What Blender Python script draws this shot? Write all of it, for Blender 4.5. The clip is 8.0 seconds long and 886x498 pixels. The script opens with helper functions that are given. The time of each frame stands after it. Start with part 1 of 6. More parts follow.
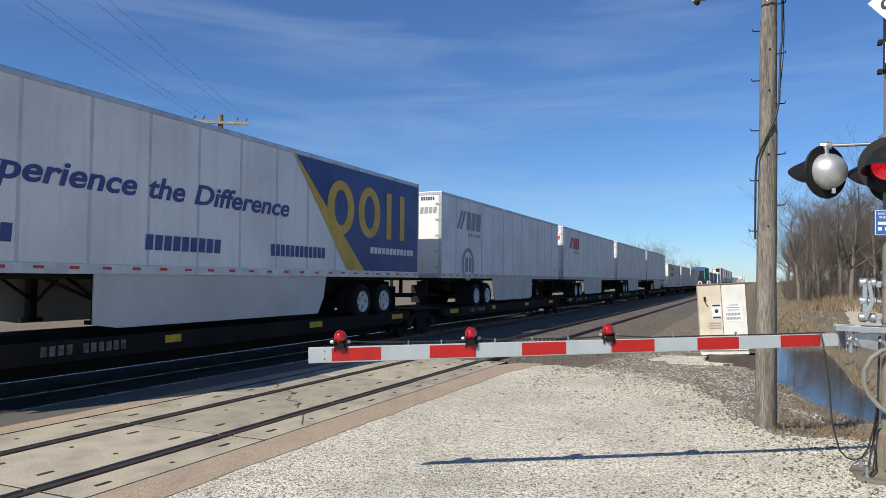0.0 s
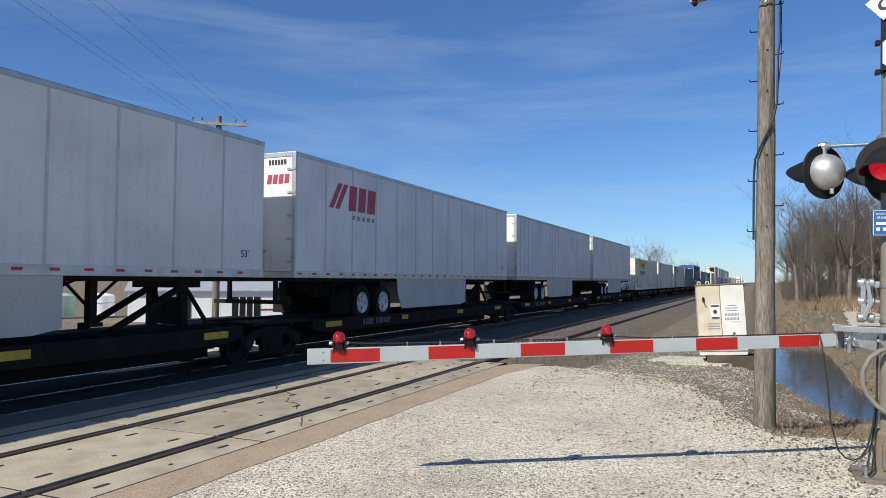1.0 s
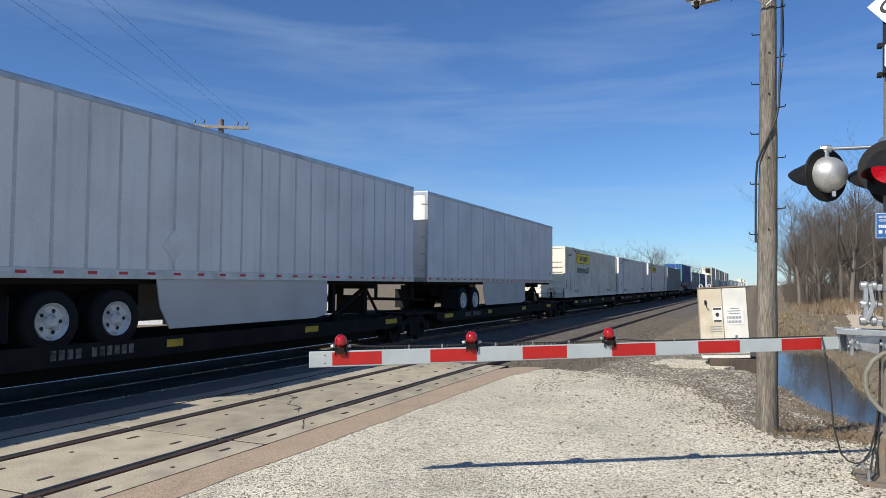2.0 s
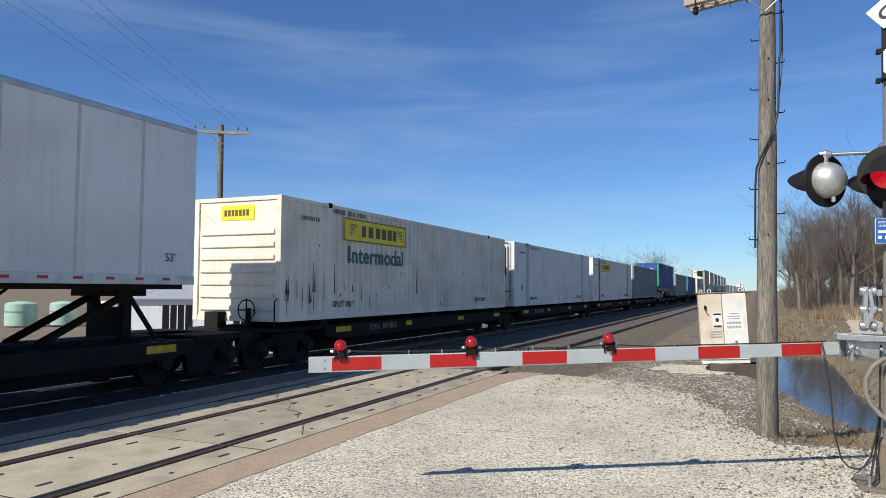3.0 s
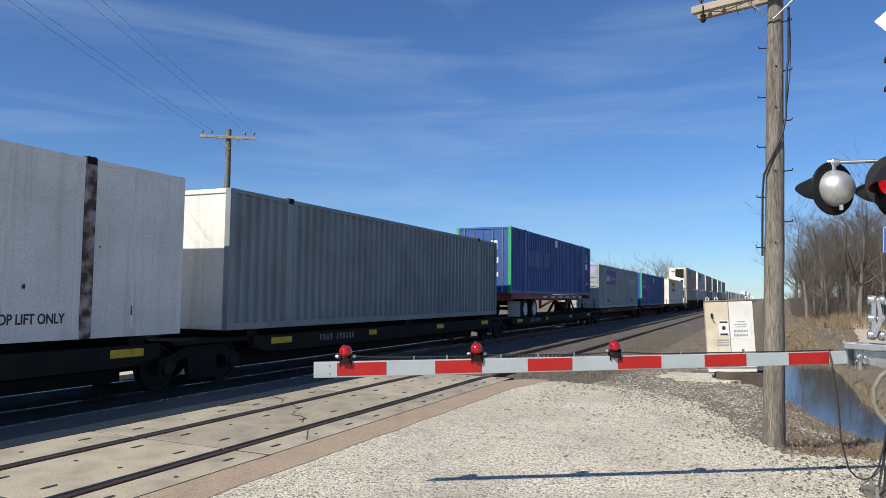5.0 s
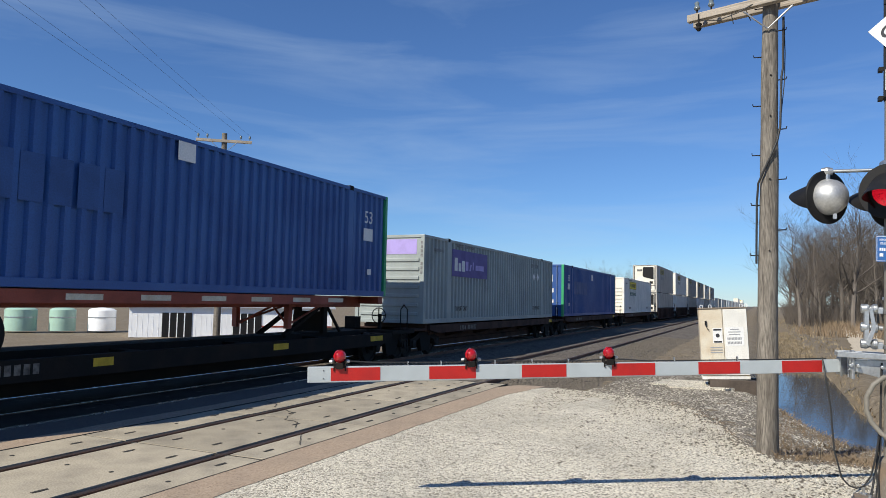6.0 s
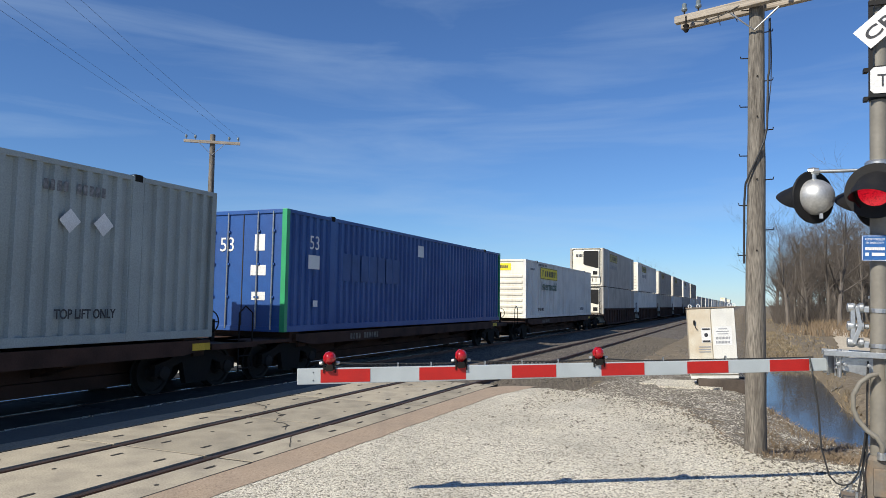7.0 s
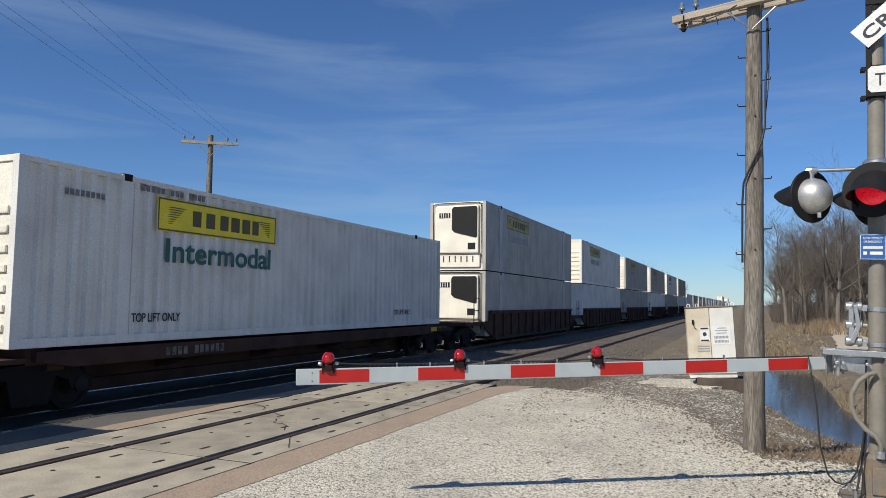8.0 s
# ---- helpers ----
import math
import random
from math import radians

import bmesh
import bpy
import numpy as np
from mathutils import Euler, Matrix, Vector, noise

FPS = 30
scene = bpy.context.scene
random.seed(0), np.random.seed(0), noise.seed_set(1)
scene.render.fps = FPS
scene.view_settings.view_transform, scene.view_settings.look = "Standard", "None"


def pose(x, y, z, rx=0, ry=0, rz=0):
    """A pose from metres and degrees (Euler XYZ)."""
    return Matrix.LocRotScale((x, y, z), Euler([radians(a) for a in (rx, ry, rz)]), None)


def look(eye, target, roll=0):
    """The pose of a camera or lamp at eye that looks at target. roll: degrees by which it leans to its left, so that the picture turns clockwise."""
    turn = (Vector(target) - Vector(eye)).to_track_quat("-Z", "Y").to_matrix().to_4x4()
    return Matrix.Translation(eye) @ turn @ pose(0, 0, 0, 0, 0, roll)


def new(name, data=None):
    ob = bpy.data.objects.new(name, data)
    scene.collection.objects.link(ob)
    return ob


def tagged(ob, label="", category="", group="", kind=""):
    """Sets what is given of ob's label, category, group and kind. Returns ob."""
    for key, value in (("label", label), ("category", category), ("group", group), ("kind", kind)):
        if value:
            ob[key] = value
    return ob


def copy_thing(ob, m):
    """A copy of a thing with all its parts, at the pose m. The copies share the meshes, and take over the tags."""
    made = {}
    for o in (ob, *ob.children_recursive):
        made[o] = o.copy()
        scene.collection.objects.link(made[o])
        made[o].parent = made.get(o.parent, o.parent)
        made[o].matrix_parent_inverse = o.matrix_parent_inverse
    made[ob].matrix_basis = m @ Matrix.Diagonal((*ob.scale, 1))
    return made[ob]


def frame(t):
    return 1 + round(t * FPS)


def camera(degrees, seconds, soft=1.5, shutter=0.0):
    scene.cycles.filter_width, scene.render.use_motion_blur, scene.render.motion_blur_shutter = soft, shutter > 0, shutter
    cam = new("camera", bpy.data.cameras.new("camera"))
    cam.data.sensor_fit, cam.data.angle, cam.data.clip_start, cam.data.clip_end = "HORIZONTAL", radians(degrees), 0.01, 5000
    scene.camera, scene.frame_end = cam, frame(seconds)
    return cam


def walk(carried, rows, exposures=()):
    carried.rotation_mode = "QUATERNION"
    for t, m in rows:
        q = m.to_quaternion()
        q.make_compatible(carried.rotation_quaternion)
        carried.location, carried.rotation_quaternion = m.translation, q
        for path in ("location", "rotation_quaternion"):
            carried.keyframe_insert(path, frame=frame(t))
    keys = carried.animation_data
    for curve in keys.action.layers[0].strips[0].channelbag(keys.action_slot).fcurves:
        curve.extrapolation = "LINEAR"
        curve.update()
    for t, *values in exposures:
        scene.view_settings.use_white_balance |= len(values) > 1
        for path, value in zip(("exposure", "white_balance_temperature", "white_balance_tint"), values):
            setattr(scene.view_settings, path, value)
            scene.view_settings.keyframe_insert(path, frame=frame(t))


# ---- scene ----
# Hand-held camera beside a level crossing: it stands still and only turns.
# x to the right across the tracks, y along the tracks, z up, rail tops at z = 0.
EYE = (0.0, 0.0, 1.87)
TURNS = [  # seconds, turn to the left, tilt up, lean
    (0, 24.00, 2.48, 0.39),
    (0.5, 23.95, 2.56, 0.30),
    (1, 23.89, 2.57, 0.27),
    (1.5, 24.01, 2.63, 0.30),
    (3, 24.02, 3.23, 0.29),
    (3.5, 24.12, 3.37, 0.36),
    (4, 24.35, 3.43, 0.45),
    (4.5, 24.57, 3.50, 0.58),
    (6, 24.11, 4.16, 1.11),
    (6.5, 23.69, 4.29, 1.04),
    (7, 23.26, 4.25, 0.84),
    (7.5, 23.08, 4.24, 0.72),
    (8, 23.14, 4.26, 0.66),
]
cam = camera(64.5, 8.0, soft=0.7)
walk(cam, [(t, pose(*EYE, 90 + p, 0, y) @ pose(0, 0, 0, 0, 0, r)) for t, y, p, r in TURNS], exposures=[(0, 0.23), (7.2, 0.23), (7.7, 0.12), (8.0, 0.03)])

# ---- world and sun ----
SUN = Vector((-0.45, -1.1, 1.0)).normalized()
world = bpy.data.worlds.new("sky")
scene.world = world
world.use_nodes = True
wn, wl = world.node_tree.nodes, world.node_tree.links
wn.clear()
w_out, w_bg, w_sky = wn.new("ShaderNodeOutputWorld"), wn.new("ShaderNodeBackground"), wn.new("ShaderNodeTexSky")
w_sky.sky_type, w_sky.sun_disc = "NISHITA", False
w_sky.sun_elevation = math.asin(SUN.z)
w_sky.sun_rotation = math.atan2(SUN.x, SUN.y)
w_sky.air_density, w_sky.dust_density, w_sky.ozone_density = 1.0, 0.0, 5.0
w_bg.inputs["Strength"].default_value = 0.076
w_tc, w_map = wn.new("ShaderNodeTexCoord"), wn.new("ShaderNodeMapping")
w_map.inputs["Rotation"].default_value = (0.03, 0.03, radians(24))
w_map.inputs["Scale"].default_value = (1.9, 1.9, 15.0)
w_noise, w_ramp, w_mix = wn.new("ShaderNodeTexNoise"), wn.new("ShaderNodeValToRGB"), wn.new("ShaderNodeMixRGB")
w_noise.inputs["Scale"].default_value, w_noise.inputs["Detail"].default_value = 1.3, 7
w_noise.inputs["Roughness"].default_value, w_noise.inputs["Distortion"].default_value = 0.55, 0.4
w_ramp.color_ramp.elements[0].position, w_ramp.color_ramp.elements[1].position = 0.46, 0.92
w_ramp.color_ramp.elements[0].color, w_ramp.color_ramp.elements[1].color = (0, 0, 0, 1), (0.4, 0.4, 0.4, 1)
w_mix.inputs["Color2"].default_value = (5.6, 7.2, 9.2, 1)
wl.new(w_tc.outputs["Generated"], w_map.inputs["Vector"])
wl.new(w_map.outputs["Vector"], w_noise.inputs["Vector"])
wl.new(w_noise.outputs["Fac"], w_ramp.inputs["Fac"])
wl.new(w_ramp.outputs["Color"], w_mix.inputs["Fac"])
w_tint = wn.new("ShaderNodeMixRGB")   # clear winter air, a deeper blue
w_tint.blend_type = "MULTIPLY"
w_tint.inputs["Fac"].default_value = 1.0
w_tint.inputs["Color2"].default_value = (0.74, 0.97, 1.27, 1)
wl.new(w_sky.outputs["Color"], w_tint.inputs["Color1"])
wl.new(w_tint.outputs["Color"], w_mix.inputs["Color1"])
wl.new(w_mix.outputs["Color"], w_bg.inputs["Color"])
wl.new(w_bg.outputs["Background"], w_out.inputs["Surface"])
sun = new("sun", bpy.data.lights.new("sun", "SUN"))
sun.data.energy, sun.data.angle, sun.data.color = 5.0, radians(0.5), (1.0, 0.94, 0.82)
sun.matrix_world = look(SUN * 60, (0, 0, 0))

# ---- materials ----
def mat(name, base, rough=0.6, metal=0.0, grain=(40, 0.08), stain=(1.5, 0.15), bump=(60, 0.15), tint=None, glow=0.0,
        streak=None, coat=0.0, fibre=None, spec=0.5, vary=0.0):
    """A surface with grain and stains at two scales; tint: the colour the stains turn to; streak: (colour, amount) of runs down the side."""
    m = bpy.data.materials.new(name)
    m.use_nodes = True
    n, l = m.node_tree.nodes, m.node_tree.links
    b = n["Principled BSDF"]
    b.inputs["Roughness"].default_value, b.inputs["Metallic"].default_value = rough, metal
    b.inputs["Coat Weight"].default_value = coat
    b.inputs["Specular IOR Level"].default_value = spec
    tc = n.new("ShaderNodeTexCoord")
    def noise_tex(scale, detail, vec=None):
        t = n.new("ShaderNodeTexNoise")
        t.inputs["Scale"].default_value, t.inputs["Detail"].default_value = scale, detail
        l.new(vec or tc.outputs["Object"], t.inputs["Vector"])
        return t
    def mix(kind, fac, c1, c2):
        x = n.new("ShaderNodeMixRGB")
        x.blend_type = kind
        for sock, v in zip(x.inputs, (fac, c1, c2)):
            if isinstance(v, (int, float)):
                sock.default_value = v
            elif isinstance(v, tuple):
                sock.default_value = (*v, 1)
            else:
                l.new(v, sock)
        return x.outputs["Color"]
    def ramp(src, a, b_, lo=0.0, hi=1.0):
        r = n.new("ShaderNodeMapRange")
        for k, v in (("From Min", a), ("From Max", b_), ("To Min", lo), ("To Max", hi)):
            r.inputs[k].default_value = v
        l.new(src, r.inputs["Value"])
        return r.outputs["Result"]
    along = None
    if fibre:      # grain drawn out along z (or another axis)
        fm = n.new("ShaderNodeMapping")
        fm.inputs["Scale"].default_value = fibre
        l.new(tc.outputs["Object"], fm.inputs["Vector"])
        along = fm.outputs["Vector"]
    big, small = noise_tex(stain[0], 5, along), noise_tex(grain[0], 3, along)
    dark = tint or tuple(c * 0.55 for c in base)
    col = mix("MIX", ramp(big.outputs["Fac"], 0.42, 0.72, 0, min(1, stain[1] * 2.5)), base, dark)
    g = ramp(small.outputs["Fac"], 0.3, 0.7, 1 - grain[1] * 1.5, 1 + grain[1] * 1.5)
    col = mix("MULTIPLY", 1.0, col, g)
    if vary:       # each piece a little lighter or darker
        info = n.new("ShaderNodeObjectInfo")
        col = mix("MULTIPLY", 1.0, col, ramp(info.outputs["Random"], 0.0, 1.0, 1 - vary, 1 + vary))
    if streak:
        mp = n.new("ShaderNodeMapping")
        mp.inputs["Scale"].default_value = (3.5, 3.5, 0.18)
        l.new(tc.outputs["Object"], mp.inputs["Vector"])
        s = noise_tex(1.6, 6, mp.outputs["Vector"])
        col = mix("MIX", ramp(s.outputs["Fac"], 0.52, 0.78, 0, streak[1]), col, streak[0])
    l.new(col, b.inputs["Base Color"])
    l.new(ramp(big.outputs["Fac"], 0.3, 0.7, max(0.02, rough - 0.08), min(1, rough + 0.08)), b.inputs["Roughness"])
    if bump[1]:
        bp = n.new("ShaderNodeBump")
        bp.inputs["Strength"].default_value, bp.inputs["Distance"].default_value = bump[1], 0.6 / bump[0]
        l.new(noise_tex(bump[0], 4, along).outputs["Fac"], bp.inputs["Height"])
        l.new(bp.outputs["Normal"], b.inputs["Normal"])
    if glow:
        l.new(col, b.inputs["Emission Color"])
        b.inputs["Emission Strength"].default_value = glow
    return m


def stony(name, colours, size, rough=0.9, bump=0.6, patch=(0.5, 0.25), dirt=(0.2, 0.17, 0.13)):
    """Crushed stone: cells of several colours, joints between them, and patches of dirt."""
    m = bpy.data.materials.new(name)
    m.use_nodes = True
    n, l = m.node_tree.nodes, m.node_tree.links
    b = n["Principled BSDF"]
    b.inputs["Roughness"].default_value = rough
    tc, vor, edge = n.new("ShaderNodeTexCoord"), n.new("ShaderNodeTexVoronoi"), n.new("ShaderNodeTexVoronoi")
    for v in (vor, edge):
        v.inputs["Scale"].default_value = 1 / size
        l.new(tc.outputs["Object"], v.inputs["Vector"])
    edge.feature = "F1"
    r = n.new("ShaderNodeValToRGB")
    sep = n.new("ShaderNodeSeparateColor")
    l.new(vor.outputs["Color"], sep.inputs["Color"])
    l.new(sep.outputs["Red"], r.inputs["Fac"])
    for i, c in enumerate(colours):
        e = r.color_ramp.elements[i] if i < 2 else r.color_ramp.elements.new(0.5)
        e.color = (*c, 1)
    for i, e in enumerate(r.color_ramp.elements):
        e.position = i / (len(colours) - 1)
    for e, c in zip(r.color_ramp.elements, colours):
        e.color = (*c, 1)
    nz, mr = n.new("ShaderNodeTexNoise"), n.new("ShaderNodeMapRange")
    nz.inputs["Scale"].default_value, nz.inputs["Detail"].default_value = patch[0], 8
    l.new(tc.outputs["Object"], nz.inputs["Vector"])
    for k, v in (("From Min", 0.42), ("From Max", 0.68), ("To Max", patch[1])):
        mr.inputs[k].default_value = v
    l.new(nz.outputs["Fac"], mr.inputs["Value"])
    mx = n.new("ShaderNodeMixRGB")
    l.new(mr.outputs["Result"], mx.inputs["Fac"])
    l.new(r.outputs["Color"], mx.inputs["Color1"])
    mx.inputs["Color2"].default_value = (*dirt, 1)
    l.new(mx.outputs["Color"], b.inputs["Base Color"])
    bp = n.new("ShaderNodeBump")
    bp.invert = True
    bp.inputs["Strength"].default_value, bp.inputs["Distance"].default_value = bump, size * 0.5
    l.new(edge.outputs["Distance"], bp.inputs["Height"])
    l.new(bp.outputs["Normal"], b.inputs["Normal"])
    return m


M = {
    "gravel": stony("limestone_chips", [(0.05, 0.043, 0.032), (0.34, 0.305, 0.235), (0.80, 0.745, 0.61), (0.56, 0.515, 0.41), (0.86, 0.80, 0.67), (0.11, 0.095, 0.07)], 0.0165, bump=1.0, patch=(0.6, 0.5), dirt=(0.25, 0.225, 0.178)),
    "ballast": stony("ballast", [(0.018, 0.015, 0.012), (0.10, 0.084, 0.067), (0.22, 0.188, 0.15), (0.045, 0.038, 0.031)], 0.05, bump=1.0, patch=(0.5, 0.4), dirt=(0.075, 0.062, 0.050)),
    "grit": stony("grit", [(0.035, 0.030, 0.024), (0.26, 0.23, 0.185), (0.09, 0.076, 0.06), (0.62, 0.575, 0.47), (0.15, 0.125, 0.095)], 0.036, bump=1.0, patch=(1.3, 0.75), dirt=(0.085, 0.068, 0.048)),
    "earth": stony("dry_earth", [(0.085, 0.066, 0.042), (0.21, 0.168, 0.112), (0.145, 0.115, 0.075), (0.27, 0.218, 0.145)], 0.09, bump=0.8, patch=(0.35, 0.8), dirt=(0.15, 0.115, 0.07)),
    "tan_asphalt": stony("tan_asphalt", [(0.22, 0.16, 0.11), (0.36, 0.27, 0.19), (0.42, 0.33, 0.24), (0.30, 0.22, 0.16)], 0.014, bump=0.4, patch=(1.5, 0.4), dirt=(0.25, 0.20, 0.15)),
    # darker than the surface itself: part of the train's shadow is in this colour
    "asphalt": stony("asphalt", [(0.055, 0.05, 0.045), (0.10, 0.092, 0.083), (0.13, 0.12, 0.107), (0.075, 0.068, 0.06)], 0.014, bump=0.3, patch=(0.8, 0.3), dirt=(0.14, 0.13, 0.11)),
    "concrete": mat("crossing_concrete", (0.37, 0.325, 0.245), 0.85, grain=(55, 0.16), stain=(1.6, 0.36), bump=(90, 0.3), tint=(0.21, 0.185, 0.145), vary=0.14),
    # near-black base colour holds the train's shade on the far panels
    "far_panel": mat("shade_dark_crossing_panel", (0.028, 0.027, 0.026), 0.9, stain=(1.5, 0.3), spec=0.15),
    "hole": mat("dark_recess", (0.03, 0.027, 0.024), 0.9),
    "rubber": mat("flangeway_rubber", (0.014, 0.012, 0.012), 0.9, spec=0.1),
    "rail_side": mat("rusty_rail", (0.20, 0.105, 0.07), 0.75, 0.3, stain=(3, 0.3)),
    "dull_head": mat("dull_railhead", (0.07, 0.05, 0.042), 0.55, 0.3, stain=(3, 0.3)),
    "cast_iron": mat("weathered_casting", (0.15, 0.13, 0.105), 0.75, stain=(6, 0.35), tint=(0.22, 0.15, 0.09)),
    "box_dull": mat("grimy_container_paint", (0.42, 0.40, 0.36), 0.55, stain=(0.8, 0.25), streak=((0.28, 0.24, 0.19), 0.5), bump=(3, 0.05)),
    "rail_head": mat("polished_railhead", (0.55, 0.55, 0.56), 0.25, 1.0, bump=(80, 0.03)),
    "tie": mat("creosoted_timber", (0.09, 0.07, 0.055), 0.9, stain=(2, 0.4)),
    "timber": mat("weathered_timber", (0.195, 0.175, 0.148), 0.95, grain=(75, 0.3), stain=(14, 0.4), bump=(80, 0.8), tint=(0.10, 0.088, 0.075), fibre=(1, 1, 0.10), streak=((0.11, 0.095, 0.08), 0.65), spec=0.2),
    "arm_wood": mat("grey_timber", (0.36, 0.31, 0.25), 0.9, grain=(60, 0.2), stain=(9, 0.3), bump=(60, 0.4), fibre=(0.05, 1, 1)),
    "steel": mat("galvanised_steel", (0.48, 0.49, 0.49), 0.42, 0.85, stain=(6, 0.3), bump=(80, 0.05)),
    "mast": mat("mast_paint", (0.20, 0.185, 0.155), 0.6, 0.0, grain=(25, 0.04), stain=(4, 0.2), bump=(90, 0.04), streak=((0.20, 0.175, 0.14), 0.4)),
    "black": mat("black_paint", (0.009, 0.009, 0.010), 0.6, stain=(5, 0.2), tint=(0.02, 0.018, 0.016), spec=0.25),
    "cable": mat("black_cable", (0.02, 0.02, 0.02), 0.6),
    "white_refl": mat("white_sheeting", (0.42, 0.46, 0.47), 0.45, grain=(120, 0.03), stain=(4, 0.1), bump=(200, 0.05)),
    "red_refl": mat("red_sheeting", (0.44, 0.014, 0.010), 0.42, grain=(120, 0.05), stain=(5, 0.15), bump=(200, 0.05)),
    "lens": mat("red_lens", (0.34, 0.006, 0.010), 0.2, grain=(60, 0.2), glow=0.06, coat=0.5, bump=(90, 0.2)),
    "lens_lit": mat("lit_red_lens", (0.75, 0.010, 0.03), 0.2, grain=(60, 0.25), glow=0.45, coat=0.5, bump=(90, 0.3)),
    "dome": mat("aluminium_housing", (0.54, 0.54, 0.53), 0.48, 0.7, stain=(3, 0.25), bump=(150, 0.0)),
    "cabinet": mat("ivory_cabinet_paint", (0.60, 0.55, 0.44), 0.6, stain=(2.2, 0.3), tint=(0.42, 0.30, 0.17), streak=((0.40, 0.29, 0.16), 0.5)),
    "cabinet_white": mat("white_cabinet_paint", (0.68, 0.67, 0.62), 0.55, stain=(2, 0.15), streak=((0.5, 0.45, 0.36), 0.3)),
    "sign_white": mat("sign_white", (0.72, 0.72, 0.70), 0.5, bump=(100, 0.02)),
    "sign_blue": mat("sign_blue", (0.012, 0.10, 0.32), 0.5, bump=(100, 0.02)),
    "ink": mat("sign_ink", (0.03, 0.03, 0.035), 0.6, bump=(100, 0)),
    "worn_ink": mat("worn_ink", (0.13, 0.13, 0.13), 0.7, stain=(14, 0.5), tint=(0.3, 0.3, 0.3)),
    "grey_ink": mat("faded_ink", (0.28, 0.29, 0.30), 0.6, bump=(100, 0)),
    "van": mat("white_van_side", (0.74, 0.74, 0.73), 0.42, grain=(30, 0.03), stain=(0.7, 0.14), bump=(1.2, 0.05), streak=((0.42, 0.42, 0.40), 0.32)),
    "seam": mat("seam_strip", (0.56, 0.565, 0.56), 0.5, stain=(2, 0.2)),
    "post_grey": mat("grey_post_paint", (0.47, 0.49, 0.50), 0.5, stain=(2, 0.25), streak=((0.33, 0.33, 0.32), 0.4)),
    "track_dust": stony("pale_track", [(0.45, 0.38, 0.28), (0.58, 0.5, 0.38), (0.5, 0.43, 0.32), (0.4, 0.33, 0.24)], 0.05),
    "van_door": mat("white_door", (0.72, 0.72, 0.70), 0.45, stain=(1.1, 0.12), streak=((0.45, 0.40, 0.33), 0.3)),
    "aluminium": mat("trailer_aluminium", (0.50, 0.51, 0.52), 0.4, 0.7, stain=(3, 0.2)),
    "skirt": mat("skirt_panel", (0.52, 0.52, 0.50), 0.5, stain=(0.9, 0.25), tint=(0.42, 0.41, 0.38)),
    "dark_steel": mat("grimy_black_steel", (0.014, 0.013, 0.012), 0.85, 0.0, stain=(1.8, 0.35), tint=(0.03, 0.023, 0.018), spec=0.15),
    "brown_steel": mat("oxide_brown_steel", (0.07, 0.037, 0.027), 0.85, 0.0, stain=(1.5, 0.4), tint=(0.035, 0.023, 0.018), spec=0.2),
    "wheel_steel": mat("wheel_steel", (0.03, 0.026, 0.023), 0.7, 0.2, spec=0.2),
    "tyre": mat("tyre_rubber", (0.016, 0.016, 0.016), 0.9, bump=(50, 0.2), spec=0.2),
    "rim": mat("pale_rim", (0.66, 0.66, 0.64), 0.5, 0.0, stain=(7, 0.35), tint=(0.2, 0.17, 0.14)),
    "yellow": mat("yellow_marking", (0.62, 0.40, 0.02), 0.6, stain=(4, 0.3)),
    "tape_red": mat("tape_red", (0.50, 0.03, 0.04), 0.5),
    "jb_yellow": mat("yellow_panel", (0.84, 0.66, 0.02), 0.5, stain=(2, 0.15)),
    "jb_faded": mat("faded_yellow_panel", (0.42, 0.36, 0.12), 0.6, stain=(2, 0.3)),
    "faded_stencil": mat("faded_stencil", (0.20, 0.175, 0.145), 0.8, stain=(9, 0.5), tint=(0.03, 0.025, 0.02)),
    "jb_ink": mat("dark_panel_ink", (0.10, 0.085, 0.03), 0.6),
    "green_ink": mat("green_lettering", (0.012, 0.105, 0.085), 0.5, stain=(3, 0.2)),
    "gold": mat("gold_lettering", (0.60, 0.38, 0.05), 0.5, stain=(2, 0.15)),
    "navy": mat("navy_panel", (0.012, 0.034, 0.19), 0.4, stain=(0.8, 0.15), bump=(2, 0.04)),
    "slogan": mat("navy_lettering", (0.04, 0.06, 0.22), 0.5),
    "crimson": mat("crimson_lettering", (0.42, 0.04, 0.09), 0.5),
    "purple": mat("purple_panel", (0.075, 0.045, 0.25), 0.5, stain=(2, 0.2)),
    "lilac": mat("faded_lilac_panel", (0.40, 0.32, 0.66), 0.5, stain=(2, 0.2)),
    "box_white": mat("white_container_paint", (0.73, 0.715, 0.67), 0.5, stain=(0.9, 0.16), streak=((0.36, 0.31, 0.25), 0.4), bump=(3, 0.05)),
    "box_cream": mat("cream_container_paint", (0.78, 0.735, 0.62), 0.5, stain=(0.9, 0.2), streak=((0.46, 0.34, 0.22), 0.28), bump=(3, 0.05)),
    "box_grey": mat("grey_container_paint", (0.315, 0.355, 0.345), 0.5, stain=(0.8, 0.2), streak=((0.25, 0.25, 0.24), 0.35), bump=(3, 0.05)),
    "box_dkgrey": mat("slate_container_paint", (0.21, 0.24, 0.25), 0.5, stain=(0.8, 0.2), streak=((0.14, 0.15, 0.15), 0.35), bump=(3, 0.05)),
    "box_blue": mat("blue_container_paint", (0.02, 0.082, 0.28), 0.45, stain=(0.7, 0.22), tint=(0.017, 0.05, 0.19), streak=((0.02, 0.055, 0.2), 0.4), bump=(3, 0.05)),
    "box_green": mat("green_container_paint", (0.03, 0.33, 0.13), 0.5, stain=(1.2, 0.2)),
